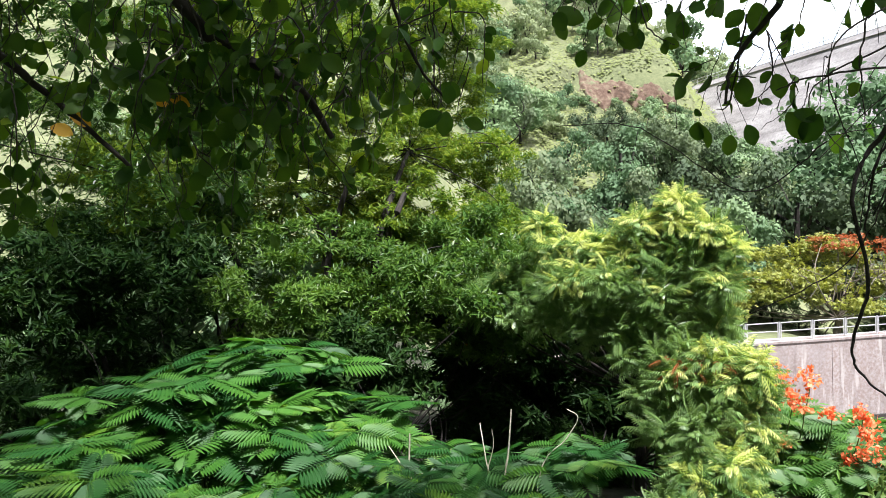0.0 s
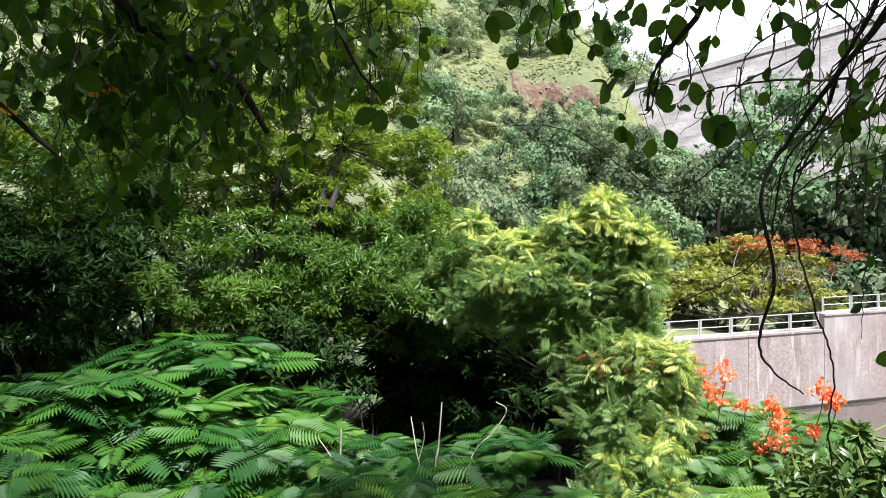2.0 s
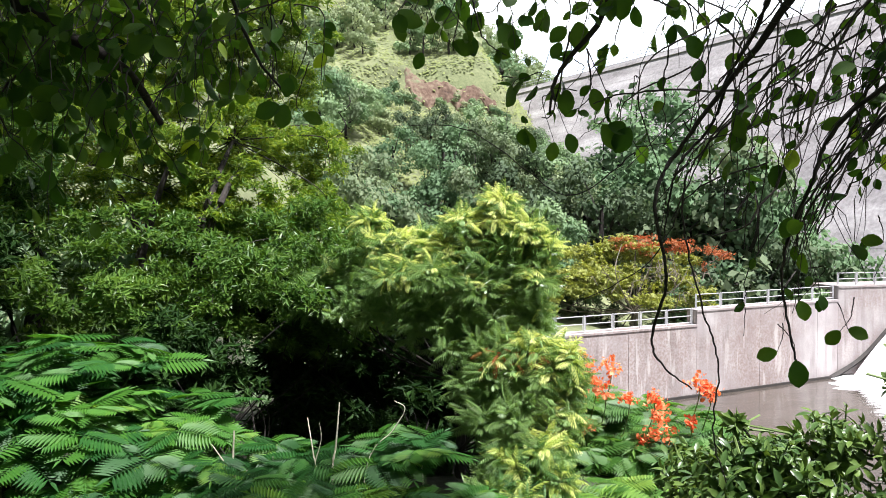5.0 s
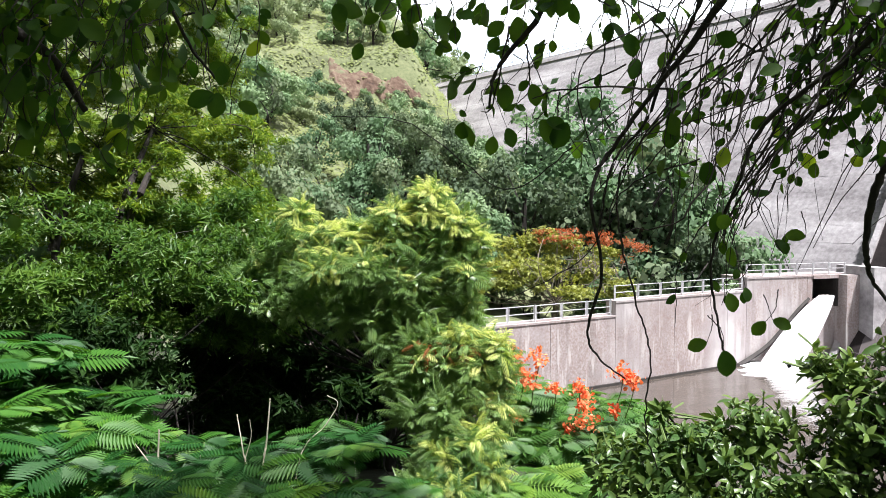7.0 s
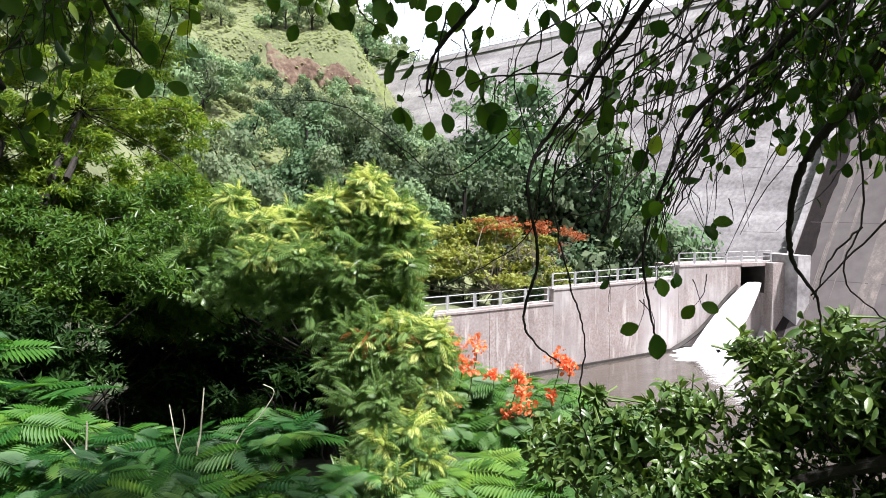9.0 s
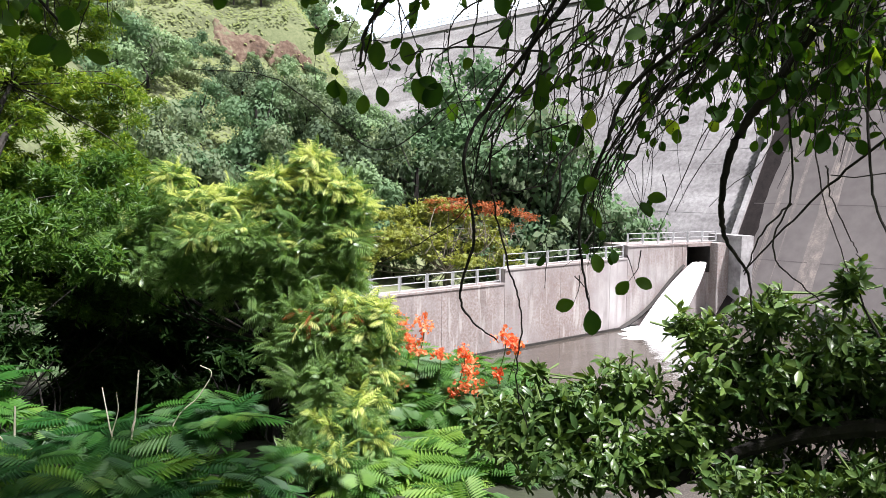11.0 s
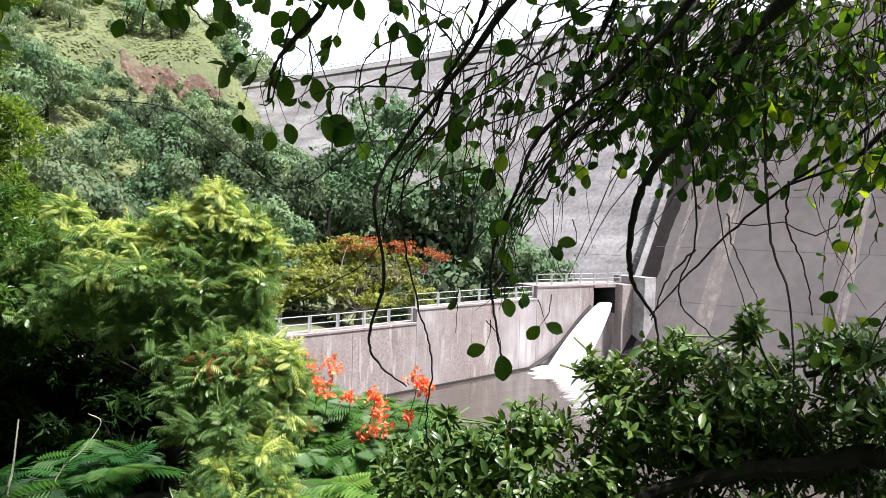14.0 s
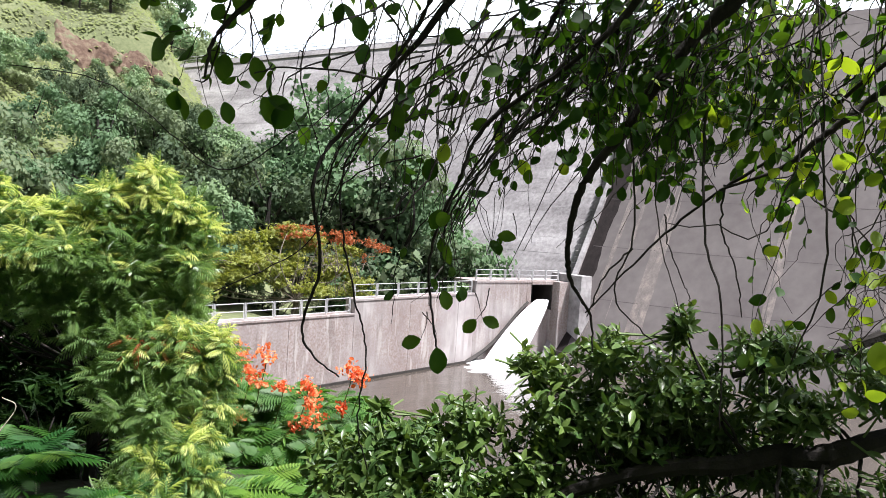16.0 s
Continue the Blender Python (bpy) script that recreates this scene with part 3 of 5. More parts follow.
soup = Soup()
u, w = np.meshgrid(np.linspace(4, 90, 90), np.linspace(8, WY + 0.05, 60), indexing="ij")
ii, jj = np.meshgrid(np.arange(89), np.arange(59), indexing="ij")
wz = WATER + 0.02 * np.sin(w * 3 + u * 0.8) * np.sin(u * 1.3)
soup.add(np.stack([u, w, wz], -1), np.stack([ii * 60 + jj, (ii + 1) * 60 + jj, (ii + 1) * 60 + jj + 1, ii * 60 + jj + 1], -1).reshape(-1, 4))
tagged(part("water", soup, M_WATER, smooth_faces=True), "rippled brownish-grey water of the stilling pool", "water", kind="structure")


def railing(x0, x1, z, y, bay, tall):
    ob = thing("railing", (x0, y, z), "white-painted steel pipe railing on the concrete wall", "railing", "railings on the wall")
    k = max(1, round((x1 - x0) / bay))
    xs = np.linspace(x0 + 0.05, x1 - 0.05, k + 1)
    for i, x in enumerate(xs):
        s = Soup()
        tube(s, [(x, y, z), (x, y, z + tall)], 0.042, 0.042, 6)
        part("post", bent(s), M_RAIL, ob)
        if i < k:
            for f in (0.12, 0.5, 0.94):
                s = Soup()
                tube(s, [(x + 0.1, y, z + tall * f), (xs[i + 1] - 0.1, y, z + tall * f)], 0.03, 0.03, 6)
                part("rail", bent(s), M_RAIL, ob)
            for xx in (x + 0.1, xs[i + 1] - 0.1):
                s = Soup()
                tube(s, [(xx, y, z + tall * 0.1), (xx, y, z + tall * 0.96)], 0.026, 0.026, 6)
                part("upright", bent(s), M_RAIL, ob)
    return ob


railing(4, 24.8, -5.02, WY + 0.3, 2.0, 1.05)
railing(25.0, 37.9, -4.1, WY + 0.3, 2.0, 1.0)
railing(38.1, 47.4, -3.15, WY + 0.3, 1.5, 0.95)


def crest_railing():
    a, b = dam(-92, CREST + 1.0, 0.1), dam(-8, CREST + 1.0, 0.1)
    ob = thing("railing", a, "thin pale railing along the dam crest", "railing", "railings on the wall")
    up = np.array([0, 0, 1.0])
    for f in np.linspace(0, 1, 29):
        s = Soup()
        q = a + (b - a) * f
        tube(s, [q - up * 0.1, q + up * 1.1], 0.06, 0.06, 5)
        part("post", s, M_RAIL, ob)
    for h in (0.55, 1.05):
        s = Soup()
        tube(s, [a + up * h, b + up * h], 0.05, 0.05, 5)
        part("rail", s, M_RAIL, ob)


crest_railing()

# ---- leaves ----
def blade(outline, fold=0.12, droop=0.15):
    """A leaf blade along +y from (t, half width) pairs, folded at the midrib and drooping at the tip."""
    t = np.array([o[0] for o in outline], float)
    w = np.array([o[1] for o in outline], float)
    n = len(t)
    z = -droop * t ** 2
    v, tris, left, right, mid = [], [], [], [], []
    for i in range(n):
        mid.append(len(v))
        v.append((0, t[i], z[i]))
        if w[i] > 0:
            left.append(len(v))
            v.append((-w[i], t[i], z[i] + fold * w[i]))
            right.append(len(v))
            v.append((w[i], t[i], z[i] + fold * w[i]))
        else:
            left.append(mid[-1])
            right.append(mid[-1])
    for i in range(n - 1):
        for side, flip in ((left, True), (right, False)):
            for q in ((mid[i], side[i], side[i + 1]), (mid[i], side[i + 1], mid[i + 1])):
                if len(set(q)) == 3:
                    tris.append(q[::-1] if flip else q)
    return np.array(v), np.array(tris)


ROUND = blade([(0, 0.0), (0.08, 0.14), (0.26, 0.28), (0.5, 0.36), (0.74, 0.31), (0.92, 0.14), (1.0, 0.0)], 0.22, 0.16)
ELLIPSE = blade([(0, 0.0), (0.2, 0.11), (0.5, 0.19), (0.78, 0.14), (1, 0.0)], 0.35, 0.3)
LANCE = (np.array([(0, 0, 0), (0.14, 0.45, 0.03), (0, 1, -0.2), (-0.14, 0.45, 0.03)]), np.array([(0, 1, 2), (0, 2, 3)]))
SICKLE = (np.array([(0, 0, 0), (0.1, 0.4, 0.02), (0.05, 1, -0.3), (-0.09, 0.4, 0.02)]), np.array([(0, 1, 2), (0, 2, 3)]))
NARROW = (np.array([(0, 0, 0), (0.11, 0.45, 0.02), (0, 1, -0.1), (-0.11, 0.45, 0.02)]), np.array([(0, 1, 2), (0, 2, 3)]))
FLAKE = (np.array([(0, 0, 0), (0.3, 0.45, 0.05), (0, 1, -0.08), (-0.3, 0.45, 0.05)]), np.array([(0, 1, 2), (0, 2, 3)]))


def joined(shapes):
    v, f, n = [], [], 0
    for a, b in shapes:
        v.append(a)
        f.append(b + n)
        n += len(a)
    return np.concatenate(v), np.concatenate(f)


def moved(shape, rot, place, size):
    return shape[0] * size @ np.asarray(rot).T + np.asarray(place), shape[1]


def pinnate(pairs, leaflet, length, spread=60, arch=0.35, bare=0.0, hang=0.25):
    """A compound leaf of length 1: leaflets in pairs along an arching midrib."""
    out = []
    for i in range(pairs):
        t = bare + (1 - bare) * (i + 0.5) / pairs
        y, z = t, -arch * t ** 2
        for side in (-1, 1):
            a = radians(spread) * (1 - 0.3 * t)
            d = np.array([side * math.sin(a), math.cos(a), -hang - 0.5 * arch * t])
            up = np.array([0.2 * side, 0.3, 1.0])
            size = length * (0.7 + 0.45 * math.sin(math.pi * min(1, 0.12 + 0.85 * (i + 0.5) / pairs)))
            out.append(moved(leaflet, orient(d[None], up[None])[0], (0, y, z), size))
    out.append(moved(leaflet, orient(np.array([[0, 1, -arch * 1.6]]), np.array([[0, 0.3, 1.0]]))[0], (0, 0.97, -arch * 0.95), length * 0.8))
    rib = np.array([(-0.009, 0, 0), (0.009, 0, 0), (0.007, 0.5, -arch * 0.25), (-0.007, 0.5, -arch * 0.25), (0.003, 1, -arch), (-0.003, 1, -arch)])
    out.append((rib, np.array([(0, 1, 2), (0, 2, 3), (3, 2, 4), (3, 4, 5)])))
    return joined(out)


NEEM = pinnate(7, SICKLE, 0.3, 66, 0.35, 0.2, 0.5)
NEEM_B = pinnate(6, SICKLE, 0.36, 60, 0.6, 0.2, 0.7)
FROND = pinnate(12, NARROW, 0.44, 78, 0.08, 0.06, 0.05)
FROND_B = pinnate(11, NARROW, 0.48, 76, 0.22, 0.06, 0.1)
FROND_C = pinnate(10, NARROW, 0.58, 82, 0.12, 0.05, 0.08)
SPRAY = joined([moved(FLAKE, orient(np.array([[math.cos(a), math.sin(a), -0.15]]), np.array([[0, 0, 1.0]]))[0], (0.12 * math.cos(3 * a), 0.1 * math.sin(2 * a), 0.05 * math.cos(5 * a)), 0.8 + 0.2 * math.sin(4 * a)) for a in np.arange(7) * 0.9])


def in_lumps(rg, lumps, k, shell=0.45):
    """k places in a crown of ellipsoid lumps (centre, radii), mostly near the outside; and the way out."""
    c = np.array([list(a) for a, _ in lumps])
    r = np.array([b if np.ndim(b) else (b, b, b) for _, b in lumps], float)
    wgt = r.prod(1) ** 0.62
    i = rg.choice(len(c), k, p=wgt / wgt.sum())
    d = unit(rg.standard_normal((k, 3)))
    rad = rg.random(k) ** shell
    p = c[i] + d * r[i] * rad[:, None] * (1 + 0.12 * rg.standard_normal((k, 1)))
    return p, d


def around(rg, p, out, per, reach=0.06, droop=0.2, flat=0.8, bias=0.6):
    """A few leaves round each place: where, and how they are turned."""
    q = np.repeat(p, per, 0) + rg.standard_normal((len(p) * per, 3)) * reach
    o = np.repeat(out, per, 0)
    d = unit(o * bias + rg.standard_normal(q.shape) * 0.8 + [0, 0, -droop])
    up = unit(np.array([[0, 0, flat]]) + rg.standard_normal(q.shape) * 0.45)
    return q, orient(d, up)


def rosette(rg, p, axis, per, lift=0.35, wild=0.15, flat=0.25):
    """Leaves radiating from each shoot tip."""
    k = len(p)
    a = unit(axis)
    ref = np.where(np.abs(a[:, 2:3]) > 0.9, [[1.0, 0, 0]], [[0, 0, 1.0]])
    x = unit(np.cross(a, ref))
    y = np.cross(a, x)
    ang = (np.arange(per)[None] / per + rg.random((k, 1))) * 2 * np.pi + rg.normal(0, 0.3, (k, per))
    rad = x[:, None] * np.cos(ang)[..., None] + y[:, None] * np.sin(ang)[..., None]
    lf = lift + wild * rg.standard_normal((k, per, 1))
    d = unit(rad + a[:, None] * lf)
    up = unit(a[:, None] + flat * rg.standard_normal((k, per, 3)))
    q = np.repeat(p[:, None], per, 1)
    return q.reshape(-1, 3), orient(d.reshape(-1, 3), up.reshape(-1, 3))


def sizes(rg, k, size, vary=0.22):
    return size * np.clip(1 + vary * rg.standard_normal(k), 0.45, 1.6)


def pieces(name, shape, material, parent, q, rot, size, limit, rest):
    """Single leaves as parts, those nearest to the standpoint first; the rest joined."""
    order = np.argsort(np.linalg.norm(q - [0, 0, EYE], axis=1))
    near, far = order[:limit], order[limit:]
    if len(near):
        s = Soup()
        s.add(*shape)
        me = s.mesh(name, material, len(shape[0]) in (len(ROUND[0]), len(ELLIPSE[0])))
        for i in near:
            ob = part(name, me, material, parent)
            ob.matrix_basis = Matrix.Translation(q[i]) @ Matrix(rot[i].tolist()).to_4x4() @ Matrix.Scale(float(size[i]), 4)
    if len(far):
        s = Soup()
        s.scatter(shape, rot[far], q[far], size[far])
        part(rest, s, material, parent, smooth_faces=len(shape[0]) in (len(ROUND[0]), len(ELLIPSE[0])), kind="stuff")


def limbs(soup, rg, base, lumps, r, sides=6, bend=0.15):
    """Limbs from a base point out to the middle of each lump."""
    base = np.array(base, float)
    for c, _ in lumps:
        c = np.array(list(c))
        m = (base + c) / 2 + rg.standard_normal(3) * bend * np.linalg.norm(c - base) + [0, 0, 0.1 * np.linalg.norm(c - base)]
        tube(soup, curve([base, m, c], 5), r, r * 0.3, sides)


# ---- far trees on the hill ----
def far_tree(seed, material, tall, wide, dense=760, leaf=0.28, label="leafy green tree on the valley slope"):
    rg = np.random.default_rng(seed)
    ob = thing("hill_tree", (0, 0, 0), label, "tree", "hillside trees")
    lumps = [((0, 0, tall * 0.5), (wide * 0.27, wide * 0.27, tall * 0.24))]
    for i in range(26):
        a, h = i * 2.4 + rg.normal(0, 0.4), 0.2 + 0.68 * ((i * 0.618) % 1)
        far = wide * 0.42 * math.sqrt(max(0.03, 1 - ((h - 0.38) / 0.56) ** 2)) * rg.uniform(0.65, 1.05)
        r = wide * rg.uniform(0.08, 0.15)
        lumps.append(((math.cos(a) * far, math.sin(a) * far, tall * h), (r, r, r * rg.uniform(0.6, 0.85))))
    s = Soup()
    tube(s, curve([(0, 0, -0.6), (0.1, 0, tall * 0.3), (0, 0.1, tall * 0.6)], 4), wide * 0.035, wide * 0.015, 6)
    limbs(s, rg, (0.05, 0, tall * 0.3), lumps[::3], wide * 0.014, 3)
    part("trunk", s, M_BARK, ob)
    s = Soup()
    p, o = in_lumps(rg, lumps, dense, 0.12)
    q = np.repeat(p, 4, 0) + rg.standard_normal((len(p) * 4, 3)) * 0.12
    way = unit(np.repeat(o, 4, 0) + [0, 0, 0.15])
    out = unit(way + 0.3 * rg.standard_normal(q.shape))
    d = rg.standard_normal(q.shape) + [0, 0, -0.6]
    d = unit(d - out * (d * out).sum(1, keepdims=True))
    s.scatter(FLAKE, orient(d, out), q, sizes(rg, len(q), leaf, 0.3))
    crown = part("crown", s, material, ob, smooth_faces=True, kind="stuff")
    crown.data.normals_split_custom_set_from_vertices(np.repeat(unit(way + 0.12 * rg.standard_normal(q.shape)), 4, 0).tolist())   # rounded clumps
    return ob


FAR = [far_tree(11, M_FAR, 7.0, 6.5), far_tree(12, M_FARHAZE, 6.0, 6.5, label="green tree on the hillside, paled for haze"), far_tree(13, M_FARDARK, 7.5, 7, label="dark green tree below the hill"), far_tree(14, M_FAR, 5.0, 6.0), far_tree(15, M_FARHAZE, 4.0, 5.0, label="green bush on the hillside, paled for haze"),
       far_tree(16, M_FARHAZE, 6.5, 6.5, 270, 0.45, "green tree high on the hillside, paled for haze"), far_tree(17, M_FAR, 6.0, 6.5, 270, 0.45, "green tree high on the hillside")]
used = set()


def plant(k, x, y, size, rg, sink=0.3):
    m = Matrix.Translation((x, y, ground_z(x, y) - sink)) @ Matrix.Rotation(rg.uniform(0, 6.28), 4, "Z") @ Matrix.Diagonal((size, size, size * rg.uniform(0.85, 1.15), 1))
    if k not in used:
        used.add(k)
        FAR[k].matrix_basis = m
        return FAR[k]
    ob = copy_thing(FAR[k], Matrix.Identity(4))
    ob.matrix_basis = m
    return ob


rg = np.random.default_rng(21)
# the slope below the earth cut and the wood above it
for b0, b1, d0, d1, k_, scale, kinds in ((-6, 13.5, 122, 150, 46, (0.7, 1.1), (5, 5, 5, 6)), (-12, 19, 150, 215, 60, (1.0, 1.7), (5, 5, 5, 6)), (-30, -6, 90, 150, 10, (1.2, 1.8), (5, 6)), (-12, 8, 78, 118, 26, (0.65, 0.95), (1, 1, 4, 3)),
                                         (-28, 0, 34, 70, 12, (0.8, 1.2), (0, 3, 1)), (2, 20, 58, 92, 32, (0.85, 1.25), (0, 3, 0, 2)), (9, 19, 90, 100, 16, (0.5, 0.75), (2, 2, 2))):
    for _ in range(k_):
        b, d = rg.uniform(b0, b1), rg.uniform(d0, d1)
        q = at(b, 0, d)
        plant(rg.choice(kinds), q.x, q.y, rg.uniform(*scale), rg)
for _ in range(24):
    b, d = rg.uniform(12, 23), rg.uniform(78, 106)
    q = at(b, 0, d)
    plant(rg.choice((4, 4, 1, 3)), q.x, q.y, rg.uniform(0.4, 0.75), rg)
for _ in range(12):
    q = at(rg.uniform(-34, 4), 0, rg.uniform(10, 30))
    plant(rg.choice((0, 3, 2)), q.x, q.y, rg.uniform(0.35, 0.6), rg)
for b, d in ((-23, 9), (-20, 9.5), (-17, 9), (-13, 9.5), (-26, 8.5), (-9, 10)):
    q = at(b, 0, d)
    plant(3, q.x, q.y, rg.uniform(0.42, 0.55), rg)
# rough grass and low scrub on the open slope
k = 20000
gb, gd = radians(1) * rg.uniform(2, 24, k), rg.uniform(74, 150, k)
p = np.stack([gd * np.sin(gb), gd * np.cos(gb), 0 * gd], -1)
p = p[~((p[:, 0] > 17) & (p[:, 0] < 31) & (p[:, 1] > 110.8) & (p[:, 1] < 113.6) & (rg.random(k) < 0.8))]
p[:, 2] = height(p[:, 0], p[:, 1]) - 0.05
q = np.repeat(p, 3, 0) + rg.standard_normal((len(p) * 3, 3)) * [0.3, 0.3, 0.12]
up_ = unit(rg.standard_normal(q.shape) * 0.2 + [0.1, -0.6, 1.0])
d = rg.standard_normal(q.shape)
rot = orient(unit(d - up_ * (d * up_).sum(1, keepdims=True)), up_)
s = Soup()
s.scatter(FLAKE, rot, q, sizes(rg, len(q), 0.42, 0.4))
scrub = part("scrub", s, M_GRASS, smooth_faces=True)
scrub.data.normals_split_custom_set_from_vertices(np.repeat(unit(rg.standard_normal(q.shape) * 0.12 + [0.1, -0.4, 1.0]), 4, 0).tolist())
tagged(scrub, "pale rough grass and scrub on the open slope", "scrub", kind="stuff")
for _ in range(16):
    x = rg.uniform(16, 34)
    plant(rg.choice((4, 3)), x, 110.4 - 0.08 * (x - 16) + rg.normal(0, 0.5), rg.uniform(0.3, 0.5), rg)
# trees on the bench between the wall and the dam
for b, d, k, size in ((20, 62, 0, 1.1), (23.5, 68, 2, 1.5), (24.6, 80, 0, 2.2), (26.6, 82, 0, 2.5), (28, 72, 2, 1.6), (25, 74, 0, 1.7), (30.2, 78, 3, 2.2), (31, 68, 2, 1.6), (33.2, 70, 0, 1.75), (34.5, 66, 2, 1.3), (36.5, 66, 0, 1.25), (30.5, 63, 3, 1.2),
                      (34.5, 61, 2, 0.8), (39.0, 65, 3, 0.75), (38, 62, 3, 0.7), (40.8, 67, 3, 0.5), (21, 57, 3, 0.9), (18, 58, 0, 1.0), (15, 56, 3, 1.0), (12, 60, 0, 1.0), (29.5, 70, 2, 1.6), (38, 67, 0, 0.95), (20, 70, 1, 1.3), (17.5, 66, 2, 1.3), (22, 78, 3, 1.6)):
    q = at(b, 0, d)
    plant(k, q.x, q.y, size, rg)

# a belt in front of the dam whose tops fall towards the outlet: bearing, distance, kind, elevation of the top
for b, d, k, top in ((29, 71, 0, 5.4), (31, 69, 2, 4.4), (33, 71, 0, 3.7), (34.8, 72, 2, 2.3), (36.4, 73, 0, 0.9)):
    q = at(b, 0, d)
    plant(k, q.x, q.y, (EYE + d * math.tan(radians(top)) - ground_z(q.x, q.y) + 0.3) / (6.3, 5.4, 6.7, 4.5)[k], rg)
# unseen trees added behind the standpoint to hold back sky light
for b in range(84, 292, 11):
    q = at(b + rg.uniform(-4, 4), 0, rg.uniform(9, 13))
    plant(rg.choice((5, 6)), q.x, q.y, rg.uniform(1.0, 1.3), rg)
# low dark growth under the flame tree, added in place of twigs and shade
for x in np.arange(15.5, 33, 1.7):
    plant(2, x + rg.normal(0, 0.3), 52.3 + rg.normal(0, 0.3), rg.uniform(0.3, 0.42), rg)


# ---- flame tree behind the training wall ----
def flame_tree():
    rg = np.random.default_rng(31)
    base = Vector((24.6, 51.5, ground_z(24.6, 51.5)))
    ob = thing("flame_tree", base, "spreading flat-topped tree with orange-red blossom on its crown", "tree")
    lumps = []
    for _ in range(62):
        u, v = rg.uniform(-1, 1), rg.random() ** 0.8
        x, y = 23.9 + (6.0 + 2.6 * v) * u - 1.5 * v, 51.2 - 2.2 * v * (1 - 0.5 * u * u) + rg.normal(0, 0.3)
        z = 0.2 - 1.5 * abs(u) ** 2 - 4.2 * v
        lumps.append(((x, y, z), (rg.uniform(0.7, 1.5), rg.uniform(0.5, 0.9), rg.uniform(0.06, 0.14))))
    s = Soup()
    tube(s, curve([base - Vector((0, 0, 0.5)), base + Vector((0.3, 0, 1.2)), base + Vector((0.1, -0.2, 2.4))], 5), 0.3, 0.2, 8)
    part("trunk", s, M_BARKPALE, ob)
    s = Soup()
    limbs(s, rg, base + Vector((0.1, -0.2, 1.6)), lumps[::2], 0.05, 5, 0.2)
    for _ in range(36):
        a = np.array([24.6 + rg.uniform(-4, 5), 48.4 + rg.uniform(-0.4, 1), -3 + rg.uniform(-1.4, 0.9)])
        tube(s, curve([a, a + rg.normal(0, 0.5, 3) + [0, 0, 0.5], a + rg.normal(0, 0.9, 3) + [0, 0, 0.8]], 4), 0.03, 0.012, 4)
    part("limb", s, M_BARKPALE, ob, kind="stuff")
    s = Soup()
    p, o = in_lumps(rg, lumps, 5800, 0.6)
    q, rot = around(rg, p, o, 2, 0.18, 0.1, 0.9)
    s.scatter(SPRAY, rot, q, sizes(rg, len(q), 0.19))
    part("crown", s, M_FLAMELEAF, ob, kind="stuff")
    for _ in range(30):
        s = Soup()
        u = rg.choice((-0.25, -0.08, 0.1, 0.42, 0.5, 0.82, 0.95)) + rg.normal(0, 0.05)
        c = np.array([24.9 + 6.2 * u, 50.2 + rg.normal(0, 0.6), 0.4 - 1.4 * abs(u) ** 2 - 1.3 * rg.random() ** 2])
        p = c + rg.standard_normal((22, 3)) * [0.36, 0.3, 0.1]
        q, rot = around(rg, p, np.tile([0, -0.3, 1.0], (22, 1)), 2, 0.06, 0.0, 1.0)
        s.scatter(SPRAY, rot, q, sizes(rg, len(q), 0.12))
        part("blossom", s, M_FLAME, ob, "orange-red blossom", kind="stuff")


flame_tree()


# ---- middle trees and shrubs ----
def small_leaf_tree(name, base, lumps, clusters, seed, label, trunks=(), leaf=0.056, material=None, per=7, category="tree", group="", shape=LANCE, lift=0.5):
    rg = np.random.default_rng(seed)
    base = Vector(base)
    ob = thing(name, base, label, category, group)
    for t in trunks or [[base, base + Vector((0.1, 0, 0.4)), sum((Vector(c) for c, _ in lumps), Vector()) / len(lumps)]]:
        s = Soup()
        tube(s, curve(t, 6), 0.04, 0.018, 8, 0.03, rg)
        part("trunk", s, M_BARK, ob)
    s = Soup()
    limbs(s, rg, (trunks[0][-1] if trunks else base + Vector((0.1, 0, 0.3))), lumps[::2], 0.006, 4, 0.25)
    part("limb", s, M_BARK, ob, kind="stuff")
    # each mass carries leafy sprays with dark gaps between them
    sprays = []
    for c, r in lumps:
        c, r = np.array(list(c)), np.array(r)
        for _ in range(11):
            d = unit(rg.standard_normal(3) + [0.15, -0.3, 0.3])
            k = rg.uniform(0.2, 0.42)
            sprays.append((c + d * r * rg.uniform(0.55, 1.1), (r[0] * k, r[1] * k, r[2] * k * 0.6)))
    p, o = in_lumps(rg, sprays, int(clusters * 1.3), 0.5)
    q, rot = rosette(rg, p, unit(o * 0.7 + [0.15, -0.25, 0.8]), per, lift, 0.3, 0.3)
    q = q + rg.standard_normal(q.shape) * 0.015
    s = Soup()
    s.scatter(shape, rot, q, sizes(rg, len(q), leaf * 0.86, 0.3))
    part("crown", s, material or M_SMALL, ob, kind="stuff")
    return ob


def lump_field(seed, n, b, el, d, r):
    rg = np.random.default_rng(seed)
    return [(at(rg.uniform(*b), rg.uniform(*el), rg.uniform(*d)), (rg.uniform(*r), rg.uniform(*r), rg.uniform(*r) * 0.7)) for _ in range(n)]


def on_ground(b, d):
    q = at(b, 0, d)
    return Vector((q.x, q.y, ground_z(q.x, q.y) - 0.05))


